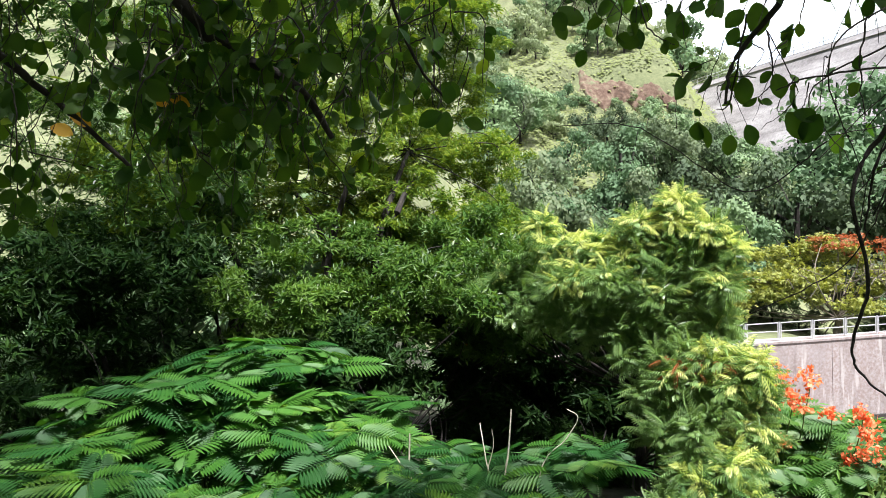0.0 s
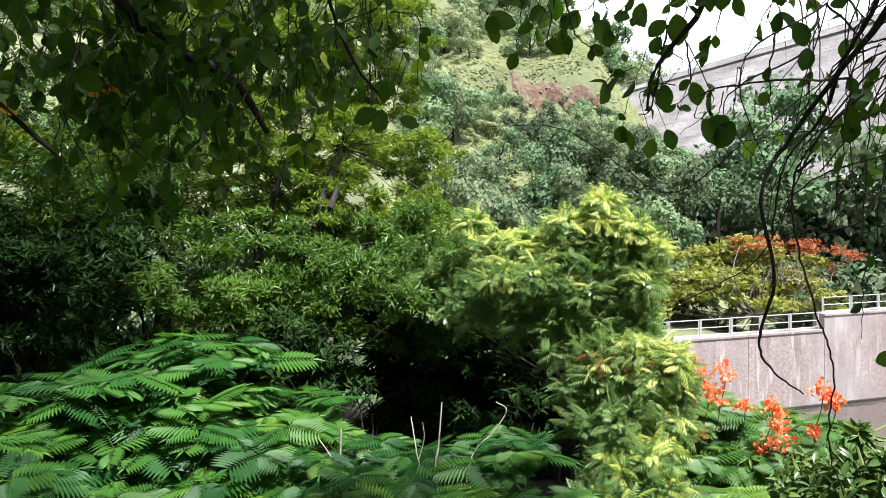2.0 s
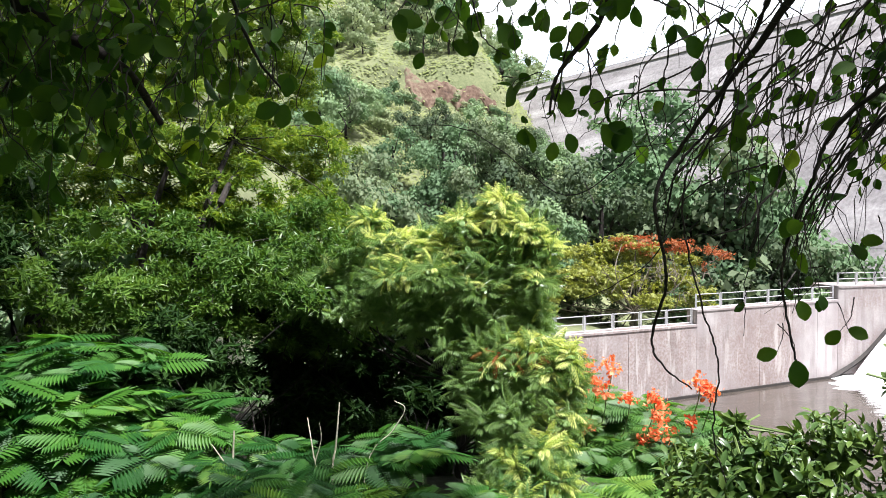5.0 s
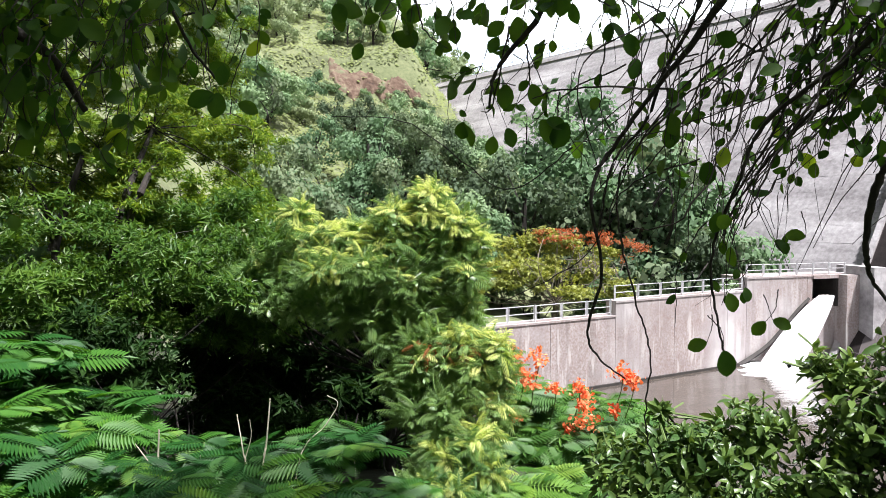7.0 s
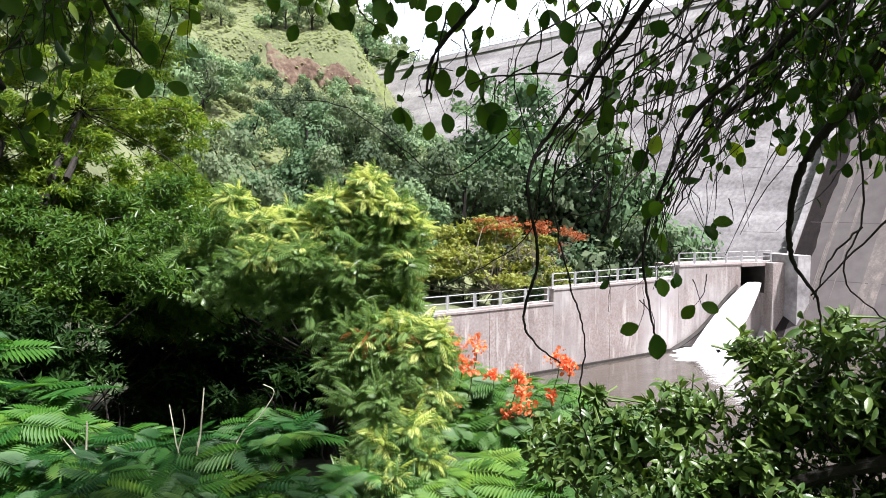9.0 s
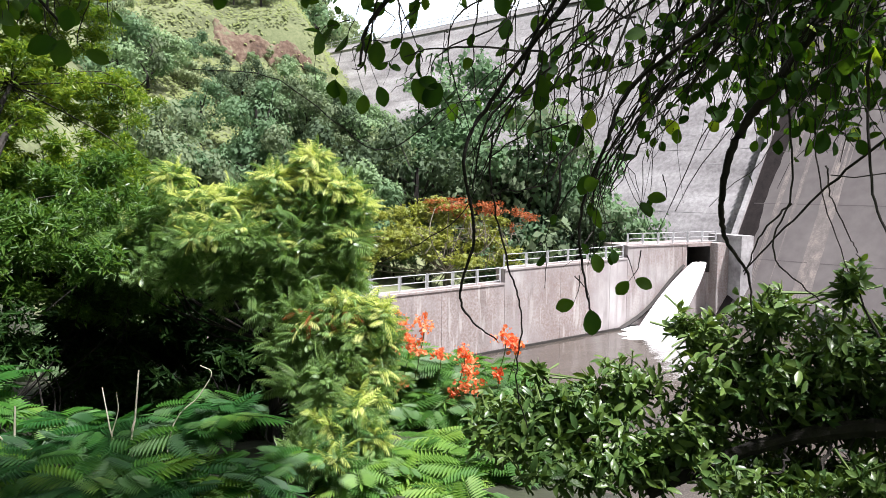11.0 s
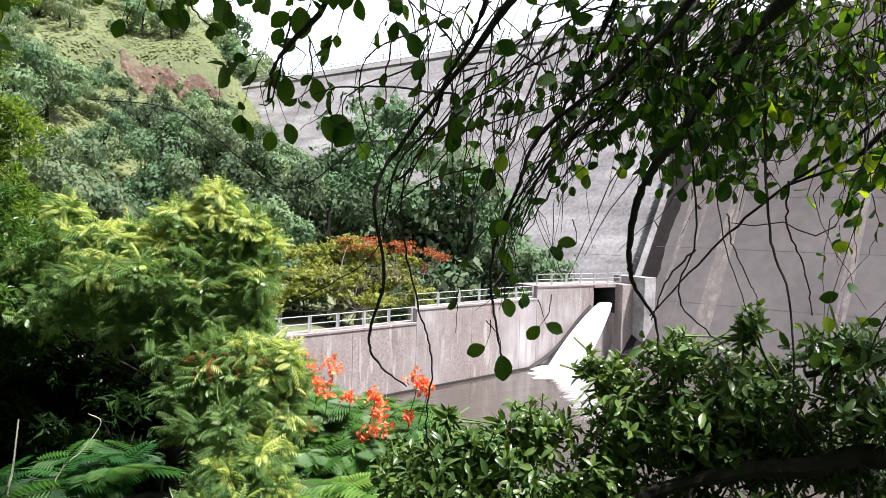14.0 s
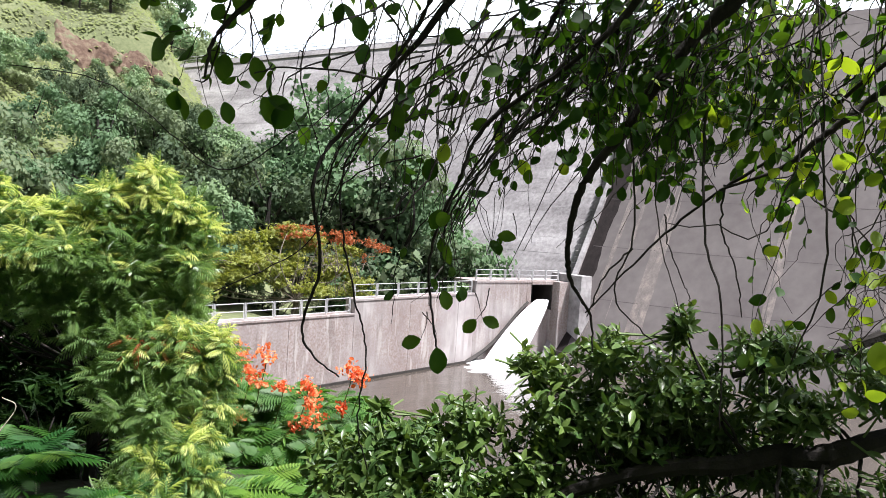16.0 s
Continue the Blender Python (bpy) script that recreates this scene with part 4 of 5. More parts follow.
small_leaf_tree("small_tree", on_ground(-4.5, 7.2), lump_field(1, 22, (-10, 3.6), (-3, 7), (6.4, 8), (0.28, 0.48)) + lump_field(9, 20, (-14, 1.5), (6, 17), (6.6, 8.2), (0.3, 0.5)) + lump_field(19, 16, (-13, 4), (-4, 3.5), (6.3, 7.0), (0.2, 0.36)), 13000, 41, "slender tree with bright yellowish-green small leaves",
                [[on_ground(-6.5, 6.3), at(-6.3, -3, 6.15), at(-4.9, 2.5, 6.3), at(-3.5, 6, 6.8)], [on_ground(-6, 6.3), at(-5.6, -3, 6.15), at(-4.2, 2, 6.15), at(-3, 4, 6.8)]], material=M_LIGHT, group="small-leaved trees")
small_leaf_tree("small_tree", on_ground(-11, 6.6), lump_field(2, 26, (-24, -7), (0, 16), (6, 8), (0.35, 0.6)), 8500, 42, "small-leaved tree with forked slim trunk in the thicket",
                [[on_ground(-9.6, 6.6), at(-9.8, -3, 6.6), at(-10.4, 0.3, 6.6), at(-12.5, 4, 6.6)], [at(-10, -2.5, 6.6), at(-9, 1, 6.6), at(-8, 4, 6.6)]], material=M_LIGHT, group="small-leaved trees")
small_leaf_tree("small_tree", on_ground(-16.5, 5.8), lump_field(3, 26, (-36, -15), (-3, 13), (5.6, 8), (0.4, 0.8)), 7000, 43, "shaded small-leaved tree with dark trunk", material=M_SMALL, trunks=[[on_ground(-16.4, 5.8), at(-16.3, -7, 5.8), at(-16, -3, 5.8), at(-18, 3, 5.8)], [at(-16.2, -4.5, 5.8), at(-18.5, -3, 5.8), at(-21, -1, 5.8)]], group="small-leaved trees")
small_leaf_tree("shrub", on_ground(-6, 5.6), lump_field(4, 30, (-15, 6), (-11, -0.5), (5.0, 6.6), (0.25, 0.45)), 6000, 44, "dense small-leaved green shrub in the thicket", category="shrub", group="thicket shrubs", leaf=0.062)
small_leaf_tree("shrub", on_ground(-25, 5.2), lump_field(5, 30, (-37, -15), (-16, -1), (4.6, 6.5), (0.3, 0.5)), 5500, 45, "dense green shrub beneath the trees, coloured dark for shade", material=M_SHADE, category="shrub", group="thicket shrubs", leaf=0.075)
small_leaf_tree("shrub", on_ground(8, 6), lump_field(6, 44, (-1, 17), (-19, -6), (6.0, 7.2), (0.35, 0.55)), 9000, 46, "green shrub behind the feathery sapling, coloured dark for shade", material=M_SHADE, category="shrub", group="thicket shrubs", leaf=0.1)
small_leaf_tree("shrub", on_ground(-3, 4.6), lump_field(7, 26, (-12, -3.5), (-17, -9), (4.8, 5.6), (0.2, 0.35)), 2000, 47, "low undergrowth shrub, coloured dark for deep shade", material=M_SHADE, category="shrub", group="thicket shrubs", leaf=0.07)
small_leaf_tree("shrub", on_ground(9, 4.8), lump_field(8, 22, (1, 18), (-19, -16), (4.9, 5.6), (0.14, 0.24)), 1200, 48, "low undergrowth shrub, coloured dark for deep shade", material=M_SHADE, category="shrub", group="thicket shrubs", leaf=0.065)


def neem():
    rg = np.random.default_rng(51)
    base = on_ground(13, 4.8)
    ob = thing("neem_sapling", base, "bushy sapling with toothed pinnate leaves and yellow-green tips", "sapling")
    # leafy masses: bearing, elevation, half width and half height in degrees, distance, share of fresh tips
    masses = ((16.2, 1.3, 0.9, 1.1, 4.5, 1.0), (15.9, -0.2, 1.3, 1.2, 4.5, 0.9), (13.6, -0.3, 1.3, 0.9, 4.5, 1.0), (18.1, -1.0, 1.3, 1.1, 4.45, 0.8), (19.6, -2.2, 0.9, 1.0, 4.4, 0.7), (6.3, 0.1, 0.8, 0.9, 5.0, 0.9), (9.4, -1.5, 1.6, 0.8, 4.7, 1.0), (11.6, -2.0, 1.5, 0.9, 4.6, 0.95), (7.4, -2.3, 1.6, 1.0, 4.8, 0.6),
              (14.0, -2.2, 1.8, 1.2, 4.5, 0.7), (16.8, -3.2, 1.9, 1.5, 4.45, 0.35), (18.9, -4.6, 1.3, 1.6, 4.4, 0.15), (4.6, -4.2, 1.8, 1.2, 5.0, 0.1), (8.0, -4.2, 2.2, 1.4, 4.6, 0.4), (11.4, -4.1, 2.2, 1.6, 4.45, 0.45), (14.6, -5.2, 2.0, 1.6, 4.45, 0.25), (2.4, -5.6, 1.7, 1.2, 5.1, 0.05), (5.6, -6.6, 2.1, 1.2, 4.8, 0.0),
              (9.4, -7.0, 2.1, 1.3, 4.6, 0.0), (12.8, -7.6, 1.9, 1.3, 4.5, 0.0), (16.2, -7.6, 1.9, 1.6, 4.45, 0.0), (19.0, -7.4, 1.1, 1.3, 4.4, 0.1),
              (18.4, -9.6, 1.3, 0.9, 4.2, 0.8), (20.6, -10.2, 1.2, 1.0, 4.2, 1.0), (21.6, -12.0, 0.8, 1.0, 4.2, 0.8), (18.9, -12.0, 1.7, 1.4, 4.2, 0.35), (15.4, -9.4, 1.8, 1.2, 4.3, 0.0), (13.0, -9.4, 1.5, 1.0, 4.45, 0.0), (14.0, -12.2, 1.4, 1.2, 4.3, 0.0), (16.2, -11.4, 1.5, 1.4, 4.2, 0.05), (20.6, -14.4, 1.3, 1.3, 4.15, 0.45), (17.4, -14.6, 1.9, 1.5, 4.1, 0.15), (14.9, -14.6, 1.3, 1.2, 4.15, 0.0),
              (19.4, -17.0, 1.6, 1.1, 4.0, 0.8), (16.8, -17.8, 1.8, 1.2, 4.0, 0.35), (20.6, -19.2, 1.0, 1.0, 3.9, 0.6), (17.9, -20.4, 1.9, 1.2, 3.8, 0.4), *((b, -4.0 - 0.1 * abs(b - 11) - 1.2 * (d - 5), 2.2, 1.0, d, 0.05) for d in (5.1, 5.8) for b in (3, 6.5, 10, 13.5, 17)), (15.2, -20.2, 1.4, 1.0, 3.9, 0.15))
    s = Soup()
    crotch = at(13, -12, 4.75)
    tube(s, curve([base, base + Vector((0.03, 0, 0.35)), crotch, at(13.5, -7, 4.7)], 6), 0.045, 0.022, 7, 0.1, rg)
    part("trunk", s, M_BARK, ob)
    tips, axes, fresh, shoots = [], [], [], Soup()
    for b, el, rb, re, d, share in masses:
        c = np.array(at(b, el, d))
        r = d * np.array([radians(rb), radians(0.8 * rb + 0.8), radians(re)])
        root = np.array(crotch if el > -9 else base + Vector((0, 0, 0.3)))
        s = Soup()
        line = curve([root, (root + c) / 2 + rg.normal(0, 0.06, 3) + (c - root) * [0.15, 0.15, -0.12], c], 7)
        tube(s, line, 0.008, 0.003, 5)
        part("limb", s, M_BARK, ob)
        for _ in range(int(12 + 9.5 * rb * re)):
            o = unit(rg.standard_normal(3) + [0.1, -0.35, 0.3])
            tip = c + o * r * rg.uniform(0.6, 1.12)
            tube(shoots, curve([line[-2], (line[-2] + tip) / 2 + rg.normal(0, 0.012, 3) - [0, 0, 0.015], tip], 3), 0.004, 0.002, 4)
            tips.append(tip)
            axes.append(o * 0.55 + [0.0, -0.1, 0.75])
            fresh.append(rg.random() < share * (0.95 if o[2] > 0.0 else 0.15))
    part("twig", shoots, M_STEM, ob, kind="stuff")
    tips, axes, fresh = np.array(tips), unit(np.array(axes)), np.array(fresh)
    q, rot = rosette(rg, tips - axes * 0.03, axes, 7, 0.45, 0.7, 0.6)
    q2, rot2 = rosette(rg, tips[~fresh], axes[~fresh], 3, 1.4, 0.6, 0.6)
    q, rot = np.concatenate([q, q2]), np.concatenate([rot, rot2])
    pieces("leaf", NEEM, M_NEEM, ob, q, rot, sizes(rg, len(q), 0.088, 0.3), 300, "crown")
    p, a = tips[fresh], axes[fresh]
    q, rot = rosette(rg, p, a, 9, 0.75, 0.5, 0.4)
    pieces("young_leaf", NEEM_B, M_NEEMTIP, ob, q, rot, sizes(rg, len(q), 0.072, 0.32), 300, "young_shoot")
    # a few withered orange leaves
    old = np.array([at(rg.uniform(13.5, 19.5), rg.normal(-10.2, 0.5), 4.1) for _ in range(9)])
    w1, w2 = rosette(rg, old, np.tile([0, -0.3, 1.0], (len(old), 1)), 3, 0.3, 0.5, 0.4)
    pieces("withered_leaf", NEEM_B, M_FLAME, ob, w1, w2, sizes(rg, len(w1), 0.055), 60, "")


neem()


def frond_shrub(name, base, lumps, tips, per, seed, label, size, group="", limit=300, material=M_FROND):
    rg = np.random.default_rng(seed)
    base = Vector(base)
    ob = thing(name, base, label, "shrub", group)
    p, o = in_lumps(rg, lumps, tips, 0.4)
    q, rot = rosette(rg, p, unit(np.array([[0, -0.05, 1.0]]) + o * 0.18), per, 0.1, 0.16, 0.16)
    sz = sizes(rg, len(q), size)
    kind = rg.random(len(q))
    for lo, hi, shape in ((0, 0.45, FROND), (0.45, 0.75, FROND_B), (0.75, 1, FROND_C)):
        m = (kind >= lo) & (kind < hi)
        pieces("frond", shape, material, ob, q[m], rot[m], sz[m], limit // 3, "frond_mass")
    for c in p[:: max(1, len(p) // 40)]:
        s = Soup()
        tube(s, curve([(base.x + (c[0] - base.x) * 0.5, base.y + (c[1] - base.y) * 0.5, base.z), ((base.x + c[0]) / 2, (base.y + c[1]) / 2, (base.z + c[2]) / 2 + 0.05), c], 5), 0.009, 0.004, 5)
        part("stem", s, M_STEM, ob)
    return ob


frond_shrub("feathery_shrub", on_ground(-17, 4.2), [(at(-16, -9.3, 4.2), (0.55, 0.4, 0.13)), (at(-22, -11.5, 4.0), (0.5, 0.4, 0.14)), (at(-11.5, -11.5, 4), (0.4, 0.35, 0.16)), (at(-27, -14.5, 3.8), (0.5, 0.35, 0.15)), (at(-17, -14.5, 3.8), (0.6, 0.35, 0.2)),
            (at(-9, -16, 3.7), (0.4, 0.3, 0.14)), (at(-21, -18.5, 3.5), (0.7, 0.3, 0.16)), (at(-12, -18.5, 3.5), (0.5, 0.3, 0.15)), (at(-6.5, -13.4, 3.9), (0.3, 0.3, 0.1)), (at(-30, -16, 3.6), (0.5, 0.3, 0.15))], 215, 4, 61, "low spreading shrub with bright green feathery fronds", 0.165, "feathery shrubs")
frond_shrub("feathery_shrub", on_ground(2, 3.0), [(at(-3, -17.3, 3.3), (0.35, 0.25, 0.08)), (at(3.5, -17.5, 3.2), (0.3, 0.2, 0.07)), (at(9, -17, 3.1), (0.22, 0.18, 0.06)), (at(1, -20, 2.9), (0.5, 0.25, 0.08)), (at(9, -21, 2.8), (0.35, 0.2, 0.06)), (at(5, -22, 2.7), (0.5, 0.2, 0.06)), (at(13, -19.5, 3.0), (0.15, 0.15, 0.05))], 90, 4, 62, "low green feathery shrub among dry stalks", 0.125, "feathery shrubs")
frond_shrub("feathery_shrub", on_ground(25, 4.0), [(at(20, -21, 3.9), (0.25, 0.25, 0.1)), (at(25, -20.5, 4.1), (0.35, 0.3, 0.12)), (at(29.5, -21, 4.0), (0.3, 0.3, 0.12)), (at(27, -24, 3.6), (0.5, 0.25, 0.1))], 60, 5, 65, "low green feathery shrub below the flowers", 0.17, "feathery shrubs", material=M_FRONDPALE)
flower_shrub = frond_shrub("flowering_shrub", on_ground(27, 6), [(at(23.8, -13.8, 6.1), (0.4, 0.45, 0.12)), (at(28, -14.6, 6.0), (0.6, 0.5, 0.14)), (at(25, -17, 5.7), (0.7, 0.5, 0.2)), (at(31, -16, 5.8), (0.5, 0.4, 0.16)), (at(28, -20, 5.4), (0.9, 0.5, 0.2)), (at(26, -22, 4.8), (0.6, 0.4, 0.15)), (at(31, -20.5, 4.8), (0.5, 0.4, 0.15))], 200, 6, 63,
                           "feathery green shrub with red-orange flower clusters", 0.21, material=M_FRONDPALE)
rg = np.random.default_rng(64)
for b, el, r in ((23.4, -11.7, 0.1), (25.3, -11.2, 0.05), (21.9, -13.3, 0.09), (26.6, -13.4, 0.05), (28.7, -14.3, 0.07), (29, -15.8, 0.08), (28.4, -13.2, 0.05), (31.5, -12.2, 0.06), (32.3, -12.6, 0.05), (23.6, -15.6, 0.04), (20, -11.8, 0.06), (31, -14.8, 0.04), (24.9, -13.2, 0.04), (27.6, -16.4, 0.035), (24.2, -12.4, 0.07)):
    c = np.array(at(b - 0.8, el + 0.5, 5.5))
    k = int(34 * r / 0.1) + 5
    p = c + rg.standard_normal((k, 3)) * r * [0.5, 0.45, 0.5]
    q, rot = around(rg, p, unit(p - c), 4, 0.012, 0.0, 0.4)
    s = Soup()
    s.scatter(ROUND, rot, q, sizes(rg, len(q), 0.026, 0.35))
    st = Soup()
    tube(st, curve([(c[0], c[1] + 0.1, c[2] - 0.3), (c[0], c[1], c[2] - 0.1), c], 4), 0.005, 0.003, 4)
    part("flower_stem", st, M_STEM, flower_shrub)
    part("blossom", s, M_PETAL, flower_shrub, "red-orange flower cluster", kind="stuff")


def stalk(points, r, side=()):
    ob = thing("dry_stalk", points[0], "pale dry upright stalk standing in the undergrowth", "stalk", "dry stalks")
    s = Soup()
    r *= 0.75
    tube(s, curve(points, 5), r, r * 0.5, 5)
    part("stem", s, M_STALK, ob)
    for q in side:
        s = Soup()
        tube(s, curve(q, 4), r * 0.6, r * 0.25, 5)
        part("side_twig", s, M_STALK, ob)


stalk([on_ground(3.6, 3.0), at(3.7, -19, 3.05), at(4.0, -16.5, 3.1), at(4.3, -13.4, 3.15)], 0.008)
stalk([on_ground(2.4, 3.1), at(2.5, -19, 3.1), at(2.3, -17, 3.1), at(1.9, -14.4, 3.15)], 0.006, [[at(2.45, -17.5, 3.1), at(2.9, -16, 3.1), at(2.8, -14.8, 3.1)]])
stalk([on_ground(-3.3, 3.0), at(-3.4, -19, 3.2), at(-3.6, -17.2, 3.3), at(-3.5, -15, 3.3)], 0.009, [[at(-3.5, -18.2, 3.25), at(-4.3, -17, 3.25), at(-5.1, -15.8, 3.25)], [at(-3.4, -18.5, 3.25), at(-2.6, -17.8, 3.25)]])
stalk([on_ground(-0.6, 3.1), at(-0.7, -19, 3.2), at(-0.7, -17, 3.2)], 0.005)
stalk([on_ground(10.6, 3.0), at(10.6, -19, 3.1), at(10.2, -17, 3.1)], 0.006)
stalk([on_ground(5.5, 2.9), at(6.2, -18.6, 3.0), at(8.4, -15.5, 3.0), at(9.3, -14.0, 3.0), at(8.5, -13.4, 3.0)], 0.004)


# ---- glossy-leaved bush by the water ----
def ficus():
    rg = np.random.default_rng(71)
    base = on_ground(74, 3.9)
    ob = thing("glossy_bush", base, "low tree with thick glossy dark green leaves and dark limb", "tree")
    lumps = [(at(32, -18, 2.9), (0.2, 0.25, 0.12)), (at(36.5, -16.5, 2.95), (0.25, 0.25, 0.14)), (at(40.5, -14.5, 3.05), (0.16, 0.2, 0.12)), (at(33.5, -13.8, 3.0), (0.04, 0.05, 0.04)), (at(45, -10.2, 3.05), (0.13, 0.16, 0.08)), (at(47, -14, 3.0), (0.22, 0.2, 0.2)),
             (at(50, -8.8, 3.0), (0.12, 0.2, 0.1)), (at(54.5, -6.5, 3.0), (0.06, 0.1, 0.1)), (at(55, -10.5, 3.05), (0.25, 0.2, 0.14)), (at(60.5, -7.5, 3.05), (0.22, 0.2, 0.08)), (at(62, -11, 3.05), (0.25, 0.2, 0.1)), (at(42, -19.5, 2.9), (0.3, 0.2, 0.12)),
             (at(68, -8, 3.1), (0.25, 0.25, 0.14)), (at(53, -18.8, 2.95), (0.18, 0.15, 0.05)), (at(54, -14, 3.1), (0.3, 0.15, 0.1)), (at(37, -20, 2.8), (0.3, 0.2, 0.1)), (at(45, -17.5, 2.95), (0.25, 0.2, 0.14)), (at(50.5, -13, 3.0), (0.2, 0.2, 0.16)), (at(58, -12.5, 3.15), (0.25, 0.15, 0.08)), (at(34.5, -16, 3.0), (0.16, 0.2, 0.08)), (at(63, -17.5, 2.8), (0.2, 0.15, 0.05)), (at(67, -19.5, 2.8), (0.25, 0.15, 0.08)), (at(60, -20.5, 2.7), (0.2, 0.15, 0.06)), (at(69, -14.5, 2.9), (0.15, 0.15, 0.08)), (at(56, -19, 2.8), (0.2, 0.12, 0.06)), (at(52, -21.5, 2.7), (0.25, 0.15, 0.06)), (at(48, -20, 2.8), (0.2, 0.15, 0.08)), (at(64.5, -21, 2.75), (0.2, 0.15, 0.06)), (at(52, -15.5, 3.15), (0.22, 0.16, 0.12)), (at(56.5, -15, 3.2), (0.24, 0.16, 0.1)), (at(60.5, -14.6, 3.25), (0.24, 0.16, 0.1)), (at(50, -19, 3.1), (0.22, 0.16, 0.1)), (at(57, -18.4, 3.2), (0.22, 0.16, 0.08)), (at(63.5, -16, 3.25), (0.2, 0.16, 0.08))]
    s = Soup()
    tube(s, curve([base, base + Vector((-0.05, 0, 0.35)), at(72, -11, 3.6), at(67.6, -12, 3.2), at(63.9, -13.8, 3.05), at(61, -14.2, 3.0), at(58.6, -15.3, 2.95), at(55, -16, 2.93), at(50.9, -17.3, 2.9), at(47.3, -18.9, 2.85), at(42, -22, 2.8)], 6), 0.056, 0.02, 8, 0.14, rg)
    part("trunk", s, M_BARK, ob)
    s = Soup()
    tube(s, curve([at(70, -4.8, 3.5), at(67.1, -5.5, 3.2), at(64, -7.3, 3.1), at(61.7, -8.2, 3.05), at(58, -9.5, 3.0)], 6), 0.024, 0.012, 7, 0.1, rg)
    part("limb", s, M_BARK, ob)
    main = curve([at(70, -11.5, 3.4), at(63.9, -13.8, 3.05), at(58.6, -15.3, 2.95), at(50.9, -17.3, 2.9), at(42, -21, 2.8), at(36, -22, 2.8)], 6)
    for lump in lumps:
        c = np.array(list(lump[0]))
        root = main[np.argmin(np.linalg.norm(main - (c + [0.25, 0, -0.05]), axis=1))]
        m = (root + c) / 2 + rg.normal(0, 0.05, 3)
        line = curve([root, m, c], 7)
        line[1:-1] += rg.normal(0, 0.006, line[1:-1].shape)
        s = Soup()
        tube(s, line, 0.007, 0.003, 6, 0.1, rg)
        part("limb", s, M_BARK, ob)
    p, o = in_lumps(rg, lumps, 3000, 0.5)
    ax = unit(o * 0.8 + [0, -0.25, 0.6])
    q, rot = rosette(rg, p, ax, 7, 0.6, 0.6, 0.5)
    q = q - np.repeat(ax, 7, 0) * rg.uniform(0, 0.06, (len(q), 1))
    pieces("leaf", ELLIPSE, M_FICUS, ob, q, rot, sizes(rg, len(q), 0.044, 0.34), 300, "crown")
    s = Soup()
    for c, a in zip(p[::2], ax[::2]):
        tube(s, [c - a * 0.2 + rg.normal(0, 0.035, 3), c - a * 0.07 + rg.normal(0, 0.01, 3), c], 0.005, 0.003, 4)
    part("twig", s, M_STEM, ob, kind="stuff")


ficus()


# ---- the tree overhead: boughs, hanging twigs, round leaves ----
# bearing, elevation, length, lie in degrees
LONE = ((9.6, 14, 0.055, -60), (12, 14.3, 0.05, 200), (11, 12, 0.05, -110), (23, 13.4, 0.085, -85), (22, 8.8, 0.07, -95), (24.2, 8.9, 0.065, -75), (21, 5.2, 0.055, -100), (22.4, 5.8, 0.058, -70), (25.2, 6.2, 0.08, -60), (26.1, 5.9, 0.08, -120), (25.8, 6.8, 0.06, -20),
        (38, -10.5, 0.075, -80), (40.1, -7.9, 0.05, -130), (41.6, -7.5, 0.05, -20), (38.3, -6.2, 0.055, -70), (36, -9.3, 0.055, 200), (42.3, -1.4, 0.05, 170), (-2.5, 9.9, 0.06, -30), (1.2, 10.0, 0.055, -100), (-0.3, 8.3, 0.075, 200), (0.8, 7.9, 0.07, -100), (3, 7.8, 0.06, -20))


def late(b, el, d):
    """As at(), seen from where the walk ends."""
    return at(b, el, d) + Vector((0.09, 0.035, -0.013))


